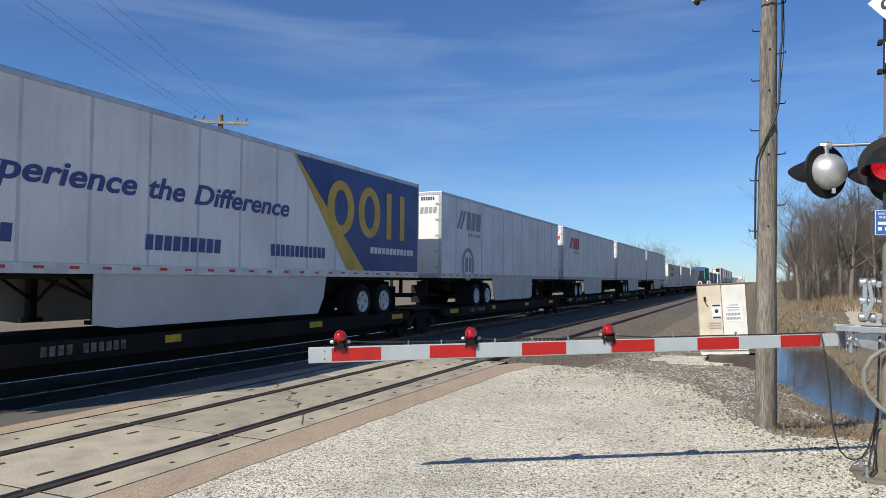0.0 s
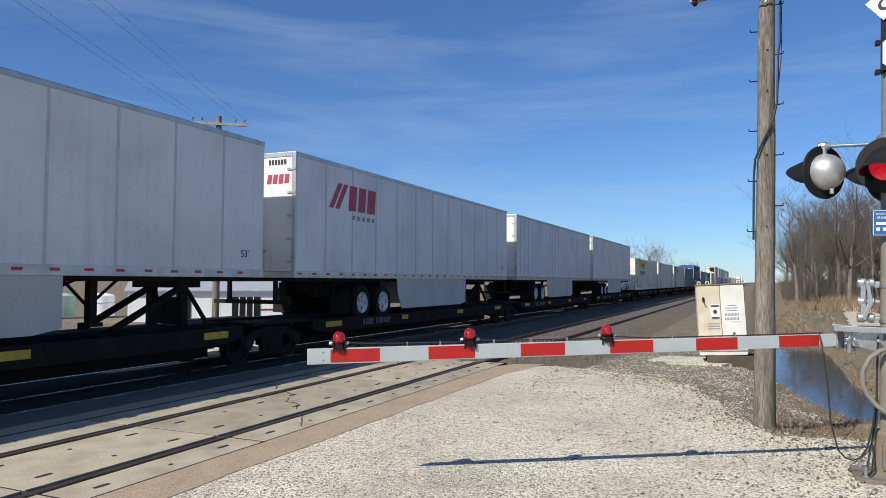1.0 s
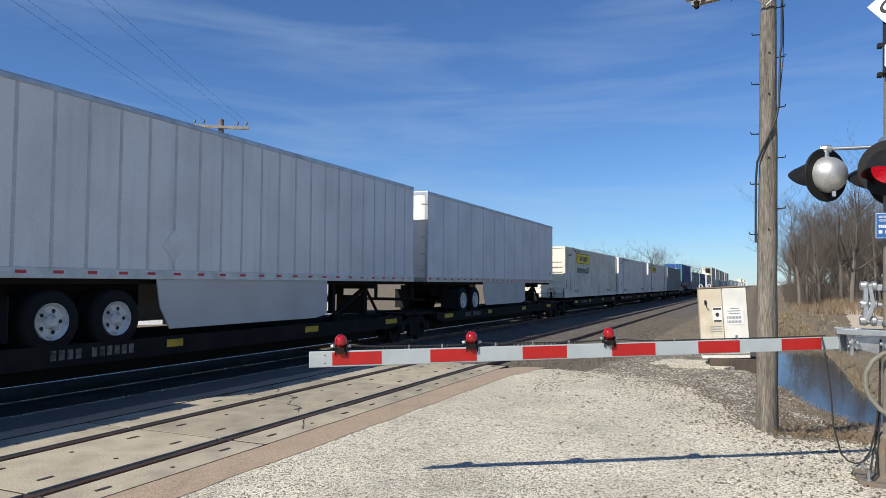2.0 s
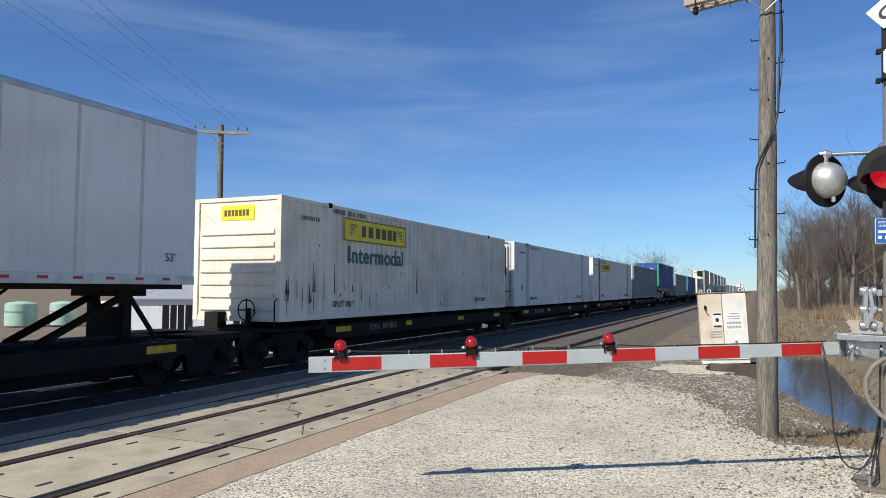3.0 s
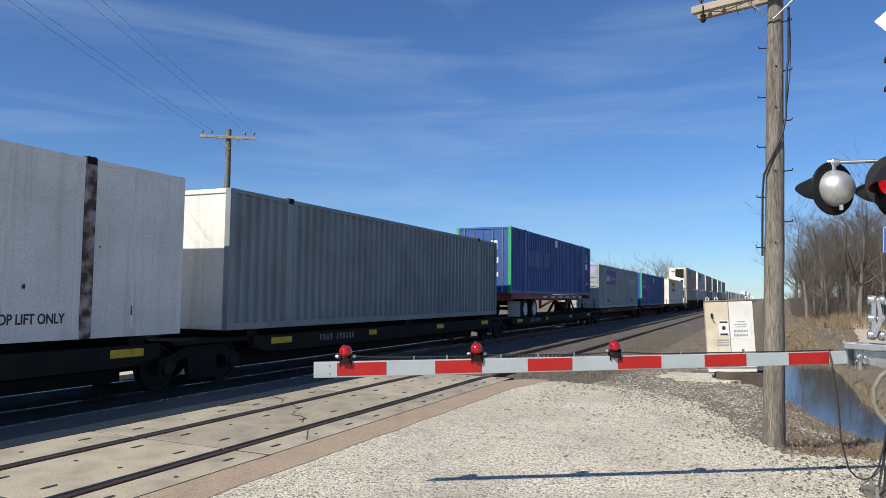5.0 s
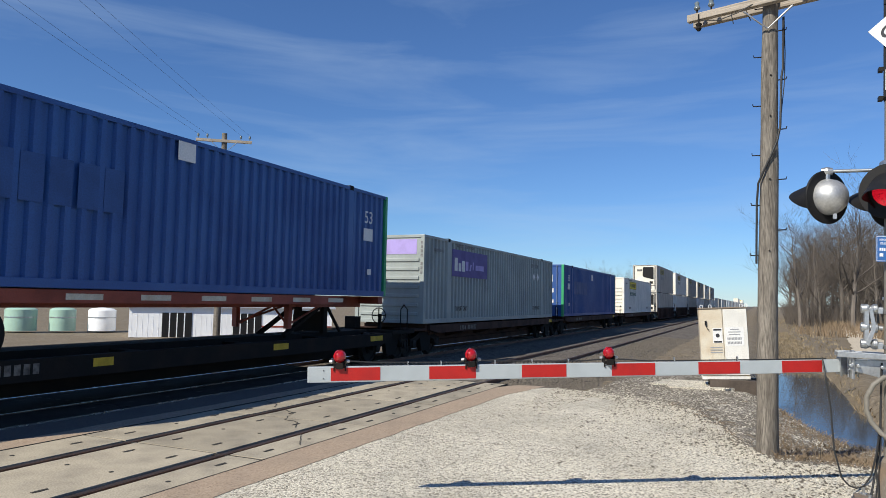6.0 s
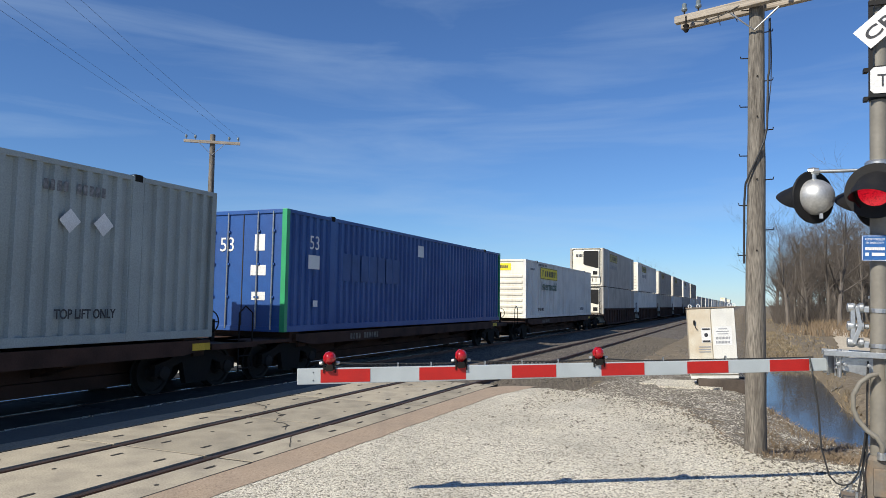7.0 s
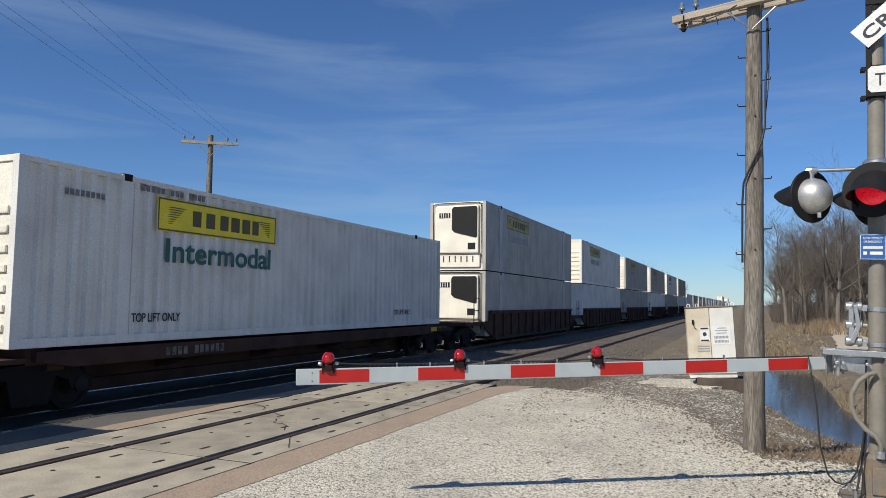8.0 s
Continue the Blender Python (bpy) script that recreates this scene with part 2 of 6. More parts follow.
    "rust": mat("rusted_post", (0.065, 0.034, 0.026), 0.85, stain=(4.5, 0.34), tint=(0.50, 0.47, 0.44), streak=((0.05, 0.028, 0.02), 0.8)),
    "chassis_red": mat("orange_red_chassis", (0.25, 0.045, 0.022), 0.6, stain=(2, 0.3)),
    "shed": mat("white_shed_cladding", (0.85, 0.86, 0.86), 0.55, stain=(0.4, 0.1)),
    "shed_roof": mat("grey_roof", (0.42, 0.44, 0.46), 0.5, 0.2),
    "tank_green": mat("pale_green_tank", (0.35, 0.52, 0.42), 0.5, stain=(0.6, 0.2)),
    "bark": mat("grey_brown_bark", (0.175, 0.150, 0.125), 0.95, stain=(0.6, 0.3), bump=(14, 0.5)),
    "far_bark": mat("winter_twigs", (0.105, 0.088, 0.073), 0.95, stain=(0.3, 0.3), bump=(10, 0)),
    "straw": mat("dry_straw", (0.235, 0.188, 0.118), 0.9, grain=(5, 0.25), stain=(0.5, 0.35), tint=(0.17, 0.125, 0.075), bump=(10, 0)),
    "weed": mat("dead_weed", (0.22, 0.16, 0.10), 0.9, stain=(0.8, 0.3), bump=(10, 0)),
    "stone": mat("white_stone", (0.56, 0.52, 0.43), 0.9, grain=(90, 0.15), stain=(25, 0.3), bump=(90, 0.3)),
    "dark_stone": mat("grey_stone", (0.13, 0.112, 0.09), 0.9, grain=(90, 0.15), stain=(25, 0.3), bump=(90, 0.3)),
    "ceramic": mat("insulator_glass", (0.16, 0.19, 0.20), 0.2, coat=0.4),
}
water = bpy.data.materials.new("ditch_water")
water.use_nodes = True
wb = water.node_tree.nodes["Principled BSDF"]
wb.inputs["Base Color"].default_value = (0.035, 0.04, 0.045, 1)
wb.inputs["Roughness"].default_value = 0.07
w_nz, w_bp = water.node_tree.nodes.new("ShaderNodeTexNoise"), water.node_tree.nodes.new("ShaderNodeBump")
w_nz.inputs["Scale"].default_value = 7
w_nz.inputs["Detail"].default_value = 6
w_bp.inputs["Strength"].default_value, w_bp.inputs["Distance"].default_value = 0.16, 0.02
water.node_tree.links.new(w_nz.outputs["Fac"], w_bp.inputs["Height"])
water.node_tree.links.new(w_bp.outputs["Normal"], wb.inputs["Normal"])
M["water"] = water


# ---- mesh helpers ----
class Shape:
    """Collects boxes, tubes and sheets into one mesh."""
    def __init__(self):
        self.v, self.f = [], []

    def add(self, verts, faces):
        k = len(self.v)
        self.v += [tuple(p) for p in verts]
        self.f += [tuple(i + k for i in q) for q in faces]
        return self

    def box(self, x0, x1, y0, y1, z0, z1, m=None):
        p = [(x, y, z) for x in (x0, x1) for y in (y0, y1) for z in (z0, z1)]
        if m is not None:
            p = [m @ Vector(q) for q in p]
        return self.add(p, [(0, 1, 3, 2), (4, 6, 7, 5), (0, 4, 5, 1), (2, 3, 7, 6), (0, 2, 6, 4), (1, 5, 7, 3)])

    def tube(self, path, r, n=8, cap=True):
        """A round bar along the points of path; r: one radius or one for each point."""
        path = [Vector(p) for p in path]
        rs = [r] * len(path) if isinstance(r, (int, float)) else r
        k = len(self.v)
        side = None
        for i, p in enumerate(path):
            d = (path[min(i + 1, len(path) - 1)] - path[max(i - 1, 0)]).normalized()
            a = side if side is not None else (Vector((0, 0, 1)) if abs(d.z) < 0.9 else Vector((1, 0, 0)))
            a = (a - d * a.dot(d)).normalized()
            side, b = a, d.cross(a)
            for j in range(n):
                w = 2 * math.pi * j / n
                self.v.append(tuple(p + (a * math.cos(w) + b * math.sin(w)) * rs[i]))
        for i in range(len(path) - 1):
            for j in range(n):
                q = k + i * n
                self.f.append((q + j, q + (j + 1) % n, q + n + (j + 1) % n, q + n + j))
        if cap:
            self.f.append(tuple(k + j for j in reversed(range(n))))
            self.f.append(tuple(k + (len(path) - 1) * n + j for j in range(n)))
        return self

    def lathe(self, rings, o, axis, n=20):
        """A turned form: rings of (along, radius) round an axis through o."""
        o, d = Vector(o), Vector(axis).normalized()
        return self.tube_rings([(o + d * a, max(r, 0.0005)) for a, r in rings], d, n)

    def tube_rings(self, rings, d, n):
        a = (Vector((0, 0, 1)) if abs(d.z) < 0.9 else Vector((1, 0, 0)))
        a = (a - d * a.dot(d)).normalized()
        b = d.cross(a)
        k = len(self.v)
        for p, r in rings:
            for j in range(n):
                w = 2 * math.pi * j / n
                self.v.append(tuple(p + (a * math.cos(w) + b * math.sin(w)) * r))
        for i in range(len(rings) - 1):
            for j in range(n):
                q = k + i * n
                self.f.append((q + j, q + (j + 1) % n, q + n + (j + 1) % n, q + n + j))
        self.f.append(tuple(k + j for j in reversed(range(n))))
        self.f.append(tuple(k + (len(rings) - 1) * n + j for j in range(n)))
        return self

    def slab(self, outline, axis, a, b):
        """An outline in two axes pushed from a to b along the third ('x', 'y' or 'z')."""
        def at(u, v, w):
            return {"x": (w, u, v), "y": (u, w, v), "z": (u, v, w)}[axis]
        n = len(outline)
        p = [at(u, v, a) for u, v in outline] + [at(u, v, b) for u, v in outline]
        return self.add(p, [tuple(reversed(range(n))), tuple(range(n, 2 * n))] + [(i, (i + 1) % n, n + (i + 1) % n, n + i) for i in range(n)])

    def mesh(self, name, material, bevel=0.0, smooth=False):
        me = bpy.data.meshes.new(name)
        me.from_pydata(self.v, [], self.f)
        bm = bmesh.new()
        bm.from_mesh(me)
        bmesh.ops.recalc_face_normals(bm, faces=bm.faces)
        if bevel:
            bmesh.ops.bevel(bm, geom=bm.edges[:], offset=bevel, segments=2, affect="EDGES", profile=0.6)
        bm.to_mesh(me)
        bm.free()
        me.materials.append(material)
        if smooth:
            me.polygons.foreach_set("use_smooth", [True] * len(me.polygons))
            me.set_sharp_from_angle(angle=radians(40))
        return me


def put(name, me, parent=None, m=None, label=""):
    ob = new(name, me)
    if parent is not None:
        ob.parent = parent
    if m is not None:
        ob.matrix_basis = m
    return tagged(ob, label) if label else ob


def part(name, shape, material, parent=None, label="", bevel=0.0, smooth=False, m=None):
    return put(name, shape.mesh(name, material, bevel, smooth), parent, m, label)


def thing(name, place, label, category, group="", kind=""):
    ob = new(name)
    ob.empty_display_size = 0.2
    ob.matrix_basis = place
    return tagged(ob, label, category, group, kind)


def lettering(name, words, height, material, parent, m, spread=1.0, shear=0.0, width=None, bold=0.0):
    """Words in the built-in font as a thin mesh, its lower left corner at m."""
    cu = bpy.data.curves.new(name, "FONT")
    cu.body, cu.size, cu.extrude, cu.space_character, cu.shear = words, height * 1.37, 0.002, spread, shear
    cu.offset = bold
    tmp = bpy.data.objects.new(name, cu)
    me = bpy.data.meshes.new_from_object(tmp)
    bpy.data.objects.remove(tmp)
    me.name = name
    if width:
        xs = [v.co.x for v in me.vertices]
        k, x0 = width / (max(xs) - min(xs)), min(xs)
        for v in me.vertices:
            v.co.x = (v.co.x - x0) * k
    me.materials.clear()
    me.materials.append(material)
    return put(name, me, parent, m)


SIDE = Matrix(((0, 0, 1, 0), (1, 0, 0, 0), (0, 1, 0, 0), (0, 0, 0, 1)))   # writing on a wall that faces +x
END = Matrix(((1, 0, 0, 0), (0, 0, -1, 0), (0, 1, 0, 0), (0, 0, 0, 1)))   # writing on a wall that faces -y


def on_side(x, y, z):
    return Matrix.Translation((x, y, z)) @ SIDE


def on_end(x, y, z):
    return Matrix.Translation((x, y, z)) @ END


def vnoise(x, y, s=1.0, seed=0.0):
    return noise.noise(Vector((x * s, y * s, seed)))


XN, XF, GAUGE = -6.56, -11.3, 1.435      # track centres


# ---- ground ----
def step(a, b, x):
    t = min(1, max(0, (x - a) / (b - a)))
    return t * t * (3 - 2 * t)


EDGE = [(-3.9, 15.2), (-2.9, 14.75), (-2.2, 14.5), (-1.5, 13.95), (-1.0, 13.2), (-0.62, 12.0), (-0.3, 10.85), (0.18, 9.5), (1.2, 9.7), (4.5, 10.2)]


def past_edge(x, y):
    """How far y lies beyond the ragged end of the road at x."""
    for (x0, y0), (x1, y1) in zip(EDGE, EDGE[1:]):
        if x0 <= x <= x1:
            return y - (y0 + (y1 - y0) * (x - x0) / (x1 - x0))
    return y - (15.2 if x < 0 else 10.2)


def ground_z(x, y):
    """Height of the land: level crossing, ditch beside the line, fields."""
    z = -0.09 - 0.05 * step(12, 16, y)
    if -3.9 < x < 4.5 and y > 9:
        d = past_edge(x, y)
        z = -0.025 - 0.115 * step(-0.2, 2.2, d) if d > -0.5 else -0.09
    if x < -14:
        z -= 1.6 * step(-14, -22, x)
    mid = 1.55 + 0.22 * max(0.0, 20.0 - y) + 0.1 * math.sin(y * 0.2)
    w = x - mid
    dip = step(-2.0, -0.75, w) * (1 - step(0.6, 1.6, w))
    z -= 0.98 * dip * step(11.5, 17.0, y) * (1 - 0.45 * step(31, 36, y))
    z -= 0.34 * step(-0.6, 1.6, x) * step(9.6, 13.0, y) * (1 - dip)
    z -= 0.30 * step(2.5, 6.0, x) * step(10, 16, y)
    z += (0.05 * vnoise(x, y, 0.9) + 0.03 * vnoise(x, y, 2.7, 5)) * step(9.5, 11, y) + 0.10 * vnoise(x, y, 0.25, 3) * step(4, 9, abs(x))
    if -14 < x < -3.4:
        z = min(z, -0.5)
    return z


def axis_steps(spans):
    out = []
    for a, b, d in spans:
        k = max(1, round((b - a) / d))
        out += [a + (b - a) * i / k for i in range(k)]
    return out + [spans[-1][1]]


def ground():
    xs = axis_steps([(-2500, -60, 400), (-60, -14, 6), (-14, -3.4, 2.0), (-3.4, 7, 0.35), (7, 60, 5), (60, 2500, 400)])
    ys = axis_steps([(-900, -10, 150), (-10, 8, 3), (8, 30, 0.4), (30, 80, 2.5), (80, 300, 20), (300, 4500, 400)])
    s = Shape()
    s.v = [(x, y, ground_z(x, y)) for y in ys for x in xs]
    n = len(xs)
    s.f = [(j * n + i, j * n + i + 1, j * n + n + i + 1, j * n + n + i) for j in range(len(ys) - 1) for i in range(n - 1)]
    ob = part("ground", s, M["earth"], smooth=True)
    tagged(ob, "dry brown earth and dead grass beside the railway", "ground", kind="structure")


def sheet(name, outline, z, material, label, category, ragged=0.05, seed=1.0, thick=0.25, sub=0.25):
    """A layer of paving with an uneven edge, given by its outline."""
    pts = []
    for i, (x, y) in enumerate(outline):
        x2, y2 = outline[(i + 1) % len(outline)]
        d = math.hypot(x2 - x, y2 - y)
        k = max(1, int(d / sub))
        for j in range(k):
            px, py = x + (x2 - x) * j / k, y + (y2 - y) * j / k
            pts.append((px + ragged * 2 * vnoise(px, py, 1.9, seed), py + ragged * 2 * vnoise(px, py, 1.9, seed + 7)))
    return tagged(part(name, Shape().slab(pts, "z", z - thick, z), material), label, category, kind="structure")


ground()
sheet("road", [(-4.85, -30), (-4.85, 14.2), (-4.5, 15.0), (-3.9, 15.2), (-2.9, 14.75), (-2.2, 14.5), (-1.5, 13.95), (-1.0, 13.2), (-0.62, 12.0), (-0.3, 10.85), (0.18, 9.5), (1.2, 9.7), (4.5, 10.2), (9, 4), (9, -30)],
      0.0, M["gravel"], "pale limestone chip road surface before the crossing", "road", ragged=0.10)
sheet("pavement", [(-5.19, -30), (-5.19, 14.6), (-4.9, 15.2), (-4.3, 15.35), (-4.45, 14.4), (-4.62, 13.5), (-4.62, -30)], 0.006, M["tan_asphalt"],
      "tan asphalt strip along the crossing panels", "pavement", ragged=0.018, seed=5)
sheet("pavement_between", [(-8.62, -30), (-8.62, 16.1), (-8.16, 16.0), (-8.16, -30)], -0.008, M["tan_asphalt"], "sandy tan asphalt strip beside the crossing panels", "pavement", ragged=0.03, seed=21)
# dark colour stands in for the train's shadow on a paler surface
sheet("road_between_tracks", [(-9.42, -30), (-9.42, 16.5), (-8.60, 16.2), (-8.60, -30)], -0.012, M["asphalt"], "asphalt between the two tracks, coloured dark for the train shadow", "road", ragged=0.02, seed=9)
sheet("road_far", [(-24, -30), (-24, 12), (-16, 15.5), (-12.85, 17), (-12.85, -30)], -0.02, M["gravel"], "pale gravel road beyond the tracks", "road", ragged=0.1, seed=11)
sheet("gravel_patch", [(-2.5, 18.3), (-2.2, 19.3), (-0.6, 19.9), (0.0, 18.9), (-0.7, 18.1), (-1.7, 17.75)], -0.09, M["gravel"], "pale gravel patch round the relay cabinet", "gravel", ragged=0.2, seed=13, thick=0.12)
pond = Shape().slab([(0.2, 13.0), (6.0, 13.0), (3.2, 22), (2.9, 38), (0.2, 38), (0.2, 20)], "z", -1.3, -0.88)
tagged(part("water", pond, M["water"]), "still water in the ditch beside the line", "water", kind="structure")


def shoulder():
    """Grit and stones spilled over the bank between the road, the cabinet and the ditch."""
    d = 0.14
    s, k = Shape(), {}
    def corner(i, j):
        if (i, j) not in k:
            x, y = -3.5 + i * d, 8.8 + j * d
            k[i, j] = len(s.v)
            s.v.append((x + 0.05 * vnoise(x, y, 7), y, ground_z(x, y) + 0.012 + 0.02 * vnoise(x, y, 5, 3)))
        return k[i, j]
    for i in range(46):
        for j in range(125):
            x, y = -3.5 + i * d, 8.8 + j * d
            if ground_z(x, y) > -0.86 + 0.12 * vnoise(x, y, 1.5, 2) and x < 2.4 + 0.5 * vnoise(x, y, 0.8, 6):
                s.f.append((corner(i, j), corner(i + 1, j), corner(i + 1, j + 1), corner(i, j + 1)))
    tagged(part("shoulder", s, M["grit"], smooth=True), "mixed grey grit and pale stones on the bank", "gravel", kind="structure")


shoulder()


def ballast_bed(y0, y1, fine):
    """The stone bed under both tracks with sloping shoulders."""
    xs = axis_steps([(-15.0, -13.2, 0.6), (-13.2, -4.9, 0.35), (-4.9, -2.6, 0.25), (-2.6, 0.3, 0.4)])
    ys = axis_steps([(y0, y1, fine)])
    s = Shape()
    for y in ys:
        for x in xs:
            z = -0.10 - 0.09 * step(-4.7, -3.2, x) - 0.5 * step(-0.6, 0.3, x) - 0.5 * step(-13.4, -15.0, x)
            z -= 0.14 * math.exp(-((x + 8.9) / 0.7) ** 2)
            s.v.append((x, y, z - 0.25 * step(-3.4, -3.0, x) * (1 - step(18.0, 22.0, y)) + 0.035 * vnoise(x, y, 3.0, 2) + 0.02 * vnoise(x, y, 9, 4)))
    n = len(xs)
    s.f = [(j * n + i, j * n + i + 1, j * n + n + i + 1, j * n + n + i) for j in range(len(ys) - 1) for i in range(n - 1)]
    tagged(part("ballast", s, M["ballast"], smooth=True), "brown-grey crushed stone ballast under the tracks", "ballast", kind="structure")


ballast_bed(14.5, 60, 0.3)
ballast_bed(60, 1400, 12)
ballast_bed(-300, -12, 12)


def rails(xc, name, head):
    """Two steel rails of a track, heads worn bright."""
    track = thing(name, pose(xc, 0, 0), "pair of steel rails with rusty webs and worn bright heads", "railway track", kind="structure")
    prof = [(-0.07, -0.178), (0.07, -0.178), (0.07, -0.165), (0.012, -0.14), (0.012, -0.045), (0.036, -0.032), (0.036, -0.004), (-0.036, -0.004), (-0.036, -0.032), (-0.012, -0.045), (-0.012, -0.14), (-0.07, -0.165)]
    for sx in (-1, 1):
        cx = sx * (GAUGE / 2 + 0.036)
        r = part("rail", Shape().slab([(cx + a, b) for a, b in prof], "y", -300, 1400), M["rail_side"], track)
        part("rail_head", Shape().slab([(cx - 0.030, -0.0035), (cx + 0.030, -0.0035), (cx + 0.022, 0.0), (cx - 0.022, 0.0)], "y", -300, 1400), head, r)
    ties = Shape()
    for i in range(220):
        y = 15.2 + i * 0.55
        ties.box(-1.3 + 0.05 * random.random(), 1.3 - 0.05 * random.random(), y, y + 0.22, -0.33, -0.098 - 0.02 * random.random())
    tagged(part("ties", ties, M["tie"], track), kind="stuff")
    return track


rails(XN, "track_near", M["dull_head"])
rails(XF, "track_far", M["rail_head"])


def crossing(xc, name, joints, material, outer=1.36, edge="hole"):
    """Concrete crossing panels with lifting holes on both sides of the rails and between them."""
    base = thing(name, pose(xc, 0, 0), "worn concrete crossing panels laid round the rails", "crossing panels", kind="structure")
    g = GAUGE / 2
    bands = [(-1.58, -g - 0.13), (-g + 0.085, g - 0.085), (g + 0.13, outer)]
    hole = Shape().lathe([(0, 0.026), (0.004, 0.026)], (0, 0, 0), (0, 0, 1), 10).mesh("lifting_hole", M["hole"])
    slot = Shape().slab([(-0.02, -0.085), (0.016, -0.09), (0.028, -0.02), (0.022, 0.075), (-0.018, 0.085), (-0.026, 0.01)], "z", 0, 0.004).mesh("lifting_slot", M["hole"])
    cache = {}
    for j in range(len(joints) - 1):
        y0, y1 = joints[j] + 0.02, joints[j + 1] - 0.02
        for b, (x0, x1) in enumerate(bands):
            key = (b, round(y1 - y0, 3))
            if key not in cache:
                cache[key] = Shape().box(x0, x1, 0, y1 - y0, -0.22, 0).mesh("panel", material, bevel=0.003)
            p = put("panel", cache[key], base, pose(0, y0, random.uniform(-0.006, 0.002)))
            xs = (x0 + 0.3, x1 - 0.3) if b == 1 else ((x0 + x1) / 2,)
            for x in xs:
                for f in (0.16, 0.5, 0.84):
                    put("lifting_slot" if f == 0.5 else "lifting_hole", slot if f != 0.5 else hole, p, pose(x + random.uniform(-0.03, 0.03), (y1 - y0) * f, 0.0008))
    filler = Shape().box(-1.58, outer, -0.018, 0.018, -0.15, -0.008).mesh("joint_filler", M["hole"])
    for y in joints[1:-1]:
        put("joint_filler", filler, base, pose(0, y, 0))
    for x in (-1.6, outer + 0.002):
        part("edge_joint", Shape().box(x, x + 0.018, joints[0], joints[-1], -0.15, 0.0085), M[edge], base)
    part("bedding", Shape().box(-1.59, outer + 0.01, joints[0], joints[-1], -0.3, -0.225), M["hole"], base)
    for x0, x1 in ((-g - 0.098, -g - 0.075), (-g + 0.002, -g + 0.073), (g - 0.073, g - 0.002), (g + 0.075, g + 0.098)):
        part("flangeway_filler", Shape().box(x0, x1, joints[0], joints[-1], -0.2, -0.075), M["rubber"], base)
    return base


NEAR_JOINTS = [-8.0, -5.55, -3.1, -0.65, 1.8, 4.25, 6.7, 9.15, 11.6, 14.05, 15.3]
FAR_JOINTS = [-6 + 2.45 * i for i in range(10)]
crossing(XN, "crossing_near", NEAR_JOINTS, M["concrete"])
# concrete like the near ones, but coloured dark for the shade under the train
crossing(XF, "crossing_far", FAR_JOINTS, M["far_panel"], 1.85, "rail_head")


def crack(base_x, y, path, material="hole", half=0.012):
    """A jagged dark crack across the panels."""
    s = Shape()
    pts = [(base_x, y)]
    for dx, dy in path:
        pts.append((pts[-1][0] + dx, pts[-1][1] + dy))
    fine = []
    for (x0, y0), (x1, y1) in zip(pts, pts[1:]):
        for k in range(6):
            f = k / 6
            fine.append((x0 + (x1 - x0) * f + 0.03 * vnoise(x0 + k, y0, 3.1), y0 + (y1 - y0) * f + 0.05 * vnoise(y0 + k, x1, 2.3)))
    for (x0, y0), (x1, y1) in zip(fine, fine[1:]):
        s.add([(x0, y0 - half, 0.004), (x0, y0 + half, 0.004), (x1, y1 + half, 0.004), (x1, y1 - half, 0.004)], [(0, 1, 2, 3)])
    tagged(part("crack", s, M[material]), "jagged dark crack across the crossing panels", "crack", kind="structure")


crack(-8.05, 10.35, [(0.35, -0.15), (0.25, -0.35)])
crack(-7.18, 9.75, [(0.3, -0.2), (0.25, -0.55), (0.3, -0.1), (0.3, -0.45)])
crack(-5.72, 8.15, [(0.2, -0.3), (0.25, -0.35)])
crack(-4.5, 8.9, [(0.7, -0.15), (0.8, 0.1), (0.9, -0.2), (0.6, 0.1)], "cast_iron", 0.006)


def farm_track():
    """A pale wheel track through the dead grass beside the wood."""
    s = Shape()
    path = [(5.4, 38), (7.0, 54), (8.2, 68), (9.4, 84), (10.2, 105), (10.9, 135), (15, 200)]
    pts = []
    for (x0, y0), (x1, y1) in zip(path, path[1:]):
        pts += [(x0 + (x1 - x0) * k / 8, y0 + (y1 - y0) * k / 8) for k in range(8)]
    for x, y in pts:
        for dx in (-1.3, 0.0, 1.3):
            s.v.append((x + dx + 0.3 * vnoise(x, y, 0.3, dx), y, ground_z(x + dx, y) + 0.07))
    for i in range(len(pts) - 1):
        for j in range(2):
            q = 3 * i + j
            s.f.append((q, q + 1, q + 4, q + 3))
    tagged(part("farm_track", s, M["track_dust"]), "pale dusty wheel track beside the wood", "track", kind="structure")


farm_track()
# ---- train ----
SPEED = 26.33
MOVING = []          # (thing, y at the start)
W2 = 1.3             # half width of trailers and containers
CACHE = {}


def once(key, make):
    if key not in CACHE:
        CACHE[key] = make()
    return CACHE[key]


def on_train(ob, y):
    MOVING.append((ob, y))
    return ob


def block_marks(name, parent, m, blocks, material, label="", split=False):
    """Plain bars and blocks that stand for a mark: (x0, x1, y0, y1, slant) in its plane; split: each a part of its own."""
    if split:
        for x0, x1, y0, y1, sl in blocks:
            part(name, Shape().slab([(x0, y0), (x1, y0), (x1 + sl, y1), (x0 + sl, y1)], "z", 0, 0.003), material, parent, label, m=m)
        return
    s = Shape()
    for x0, x1, y0, y1, sl in blocks:
        s.slab([(x0, y0), (x1, y0), (x1 + sl, y1), (x0 + sl, y1)], "z", 0, 0.003)
    return tagged(part(name, s, material, parent, label, m=m), kind="stuff" if len(blocks) > 1 else "")


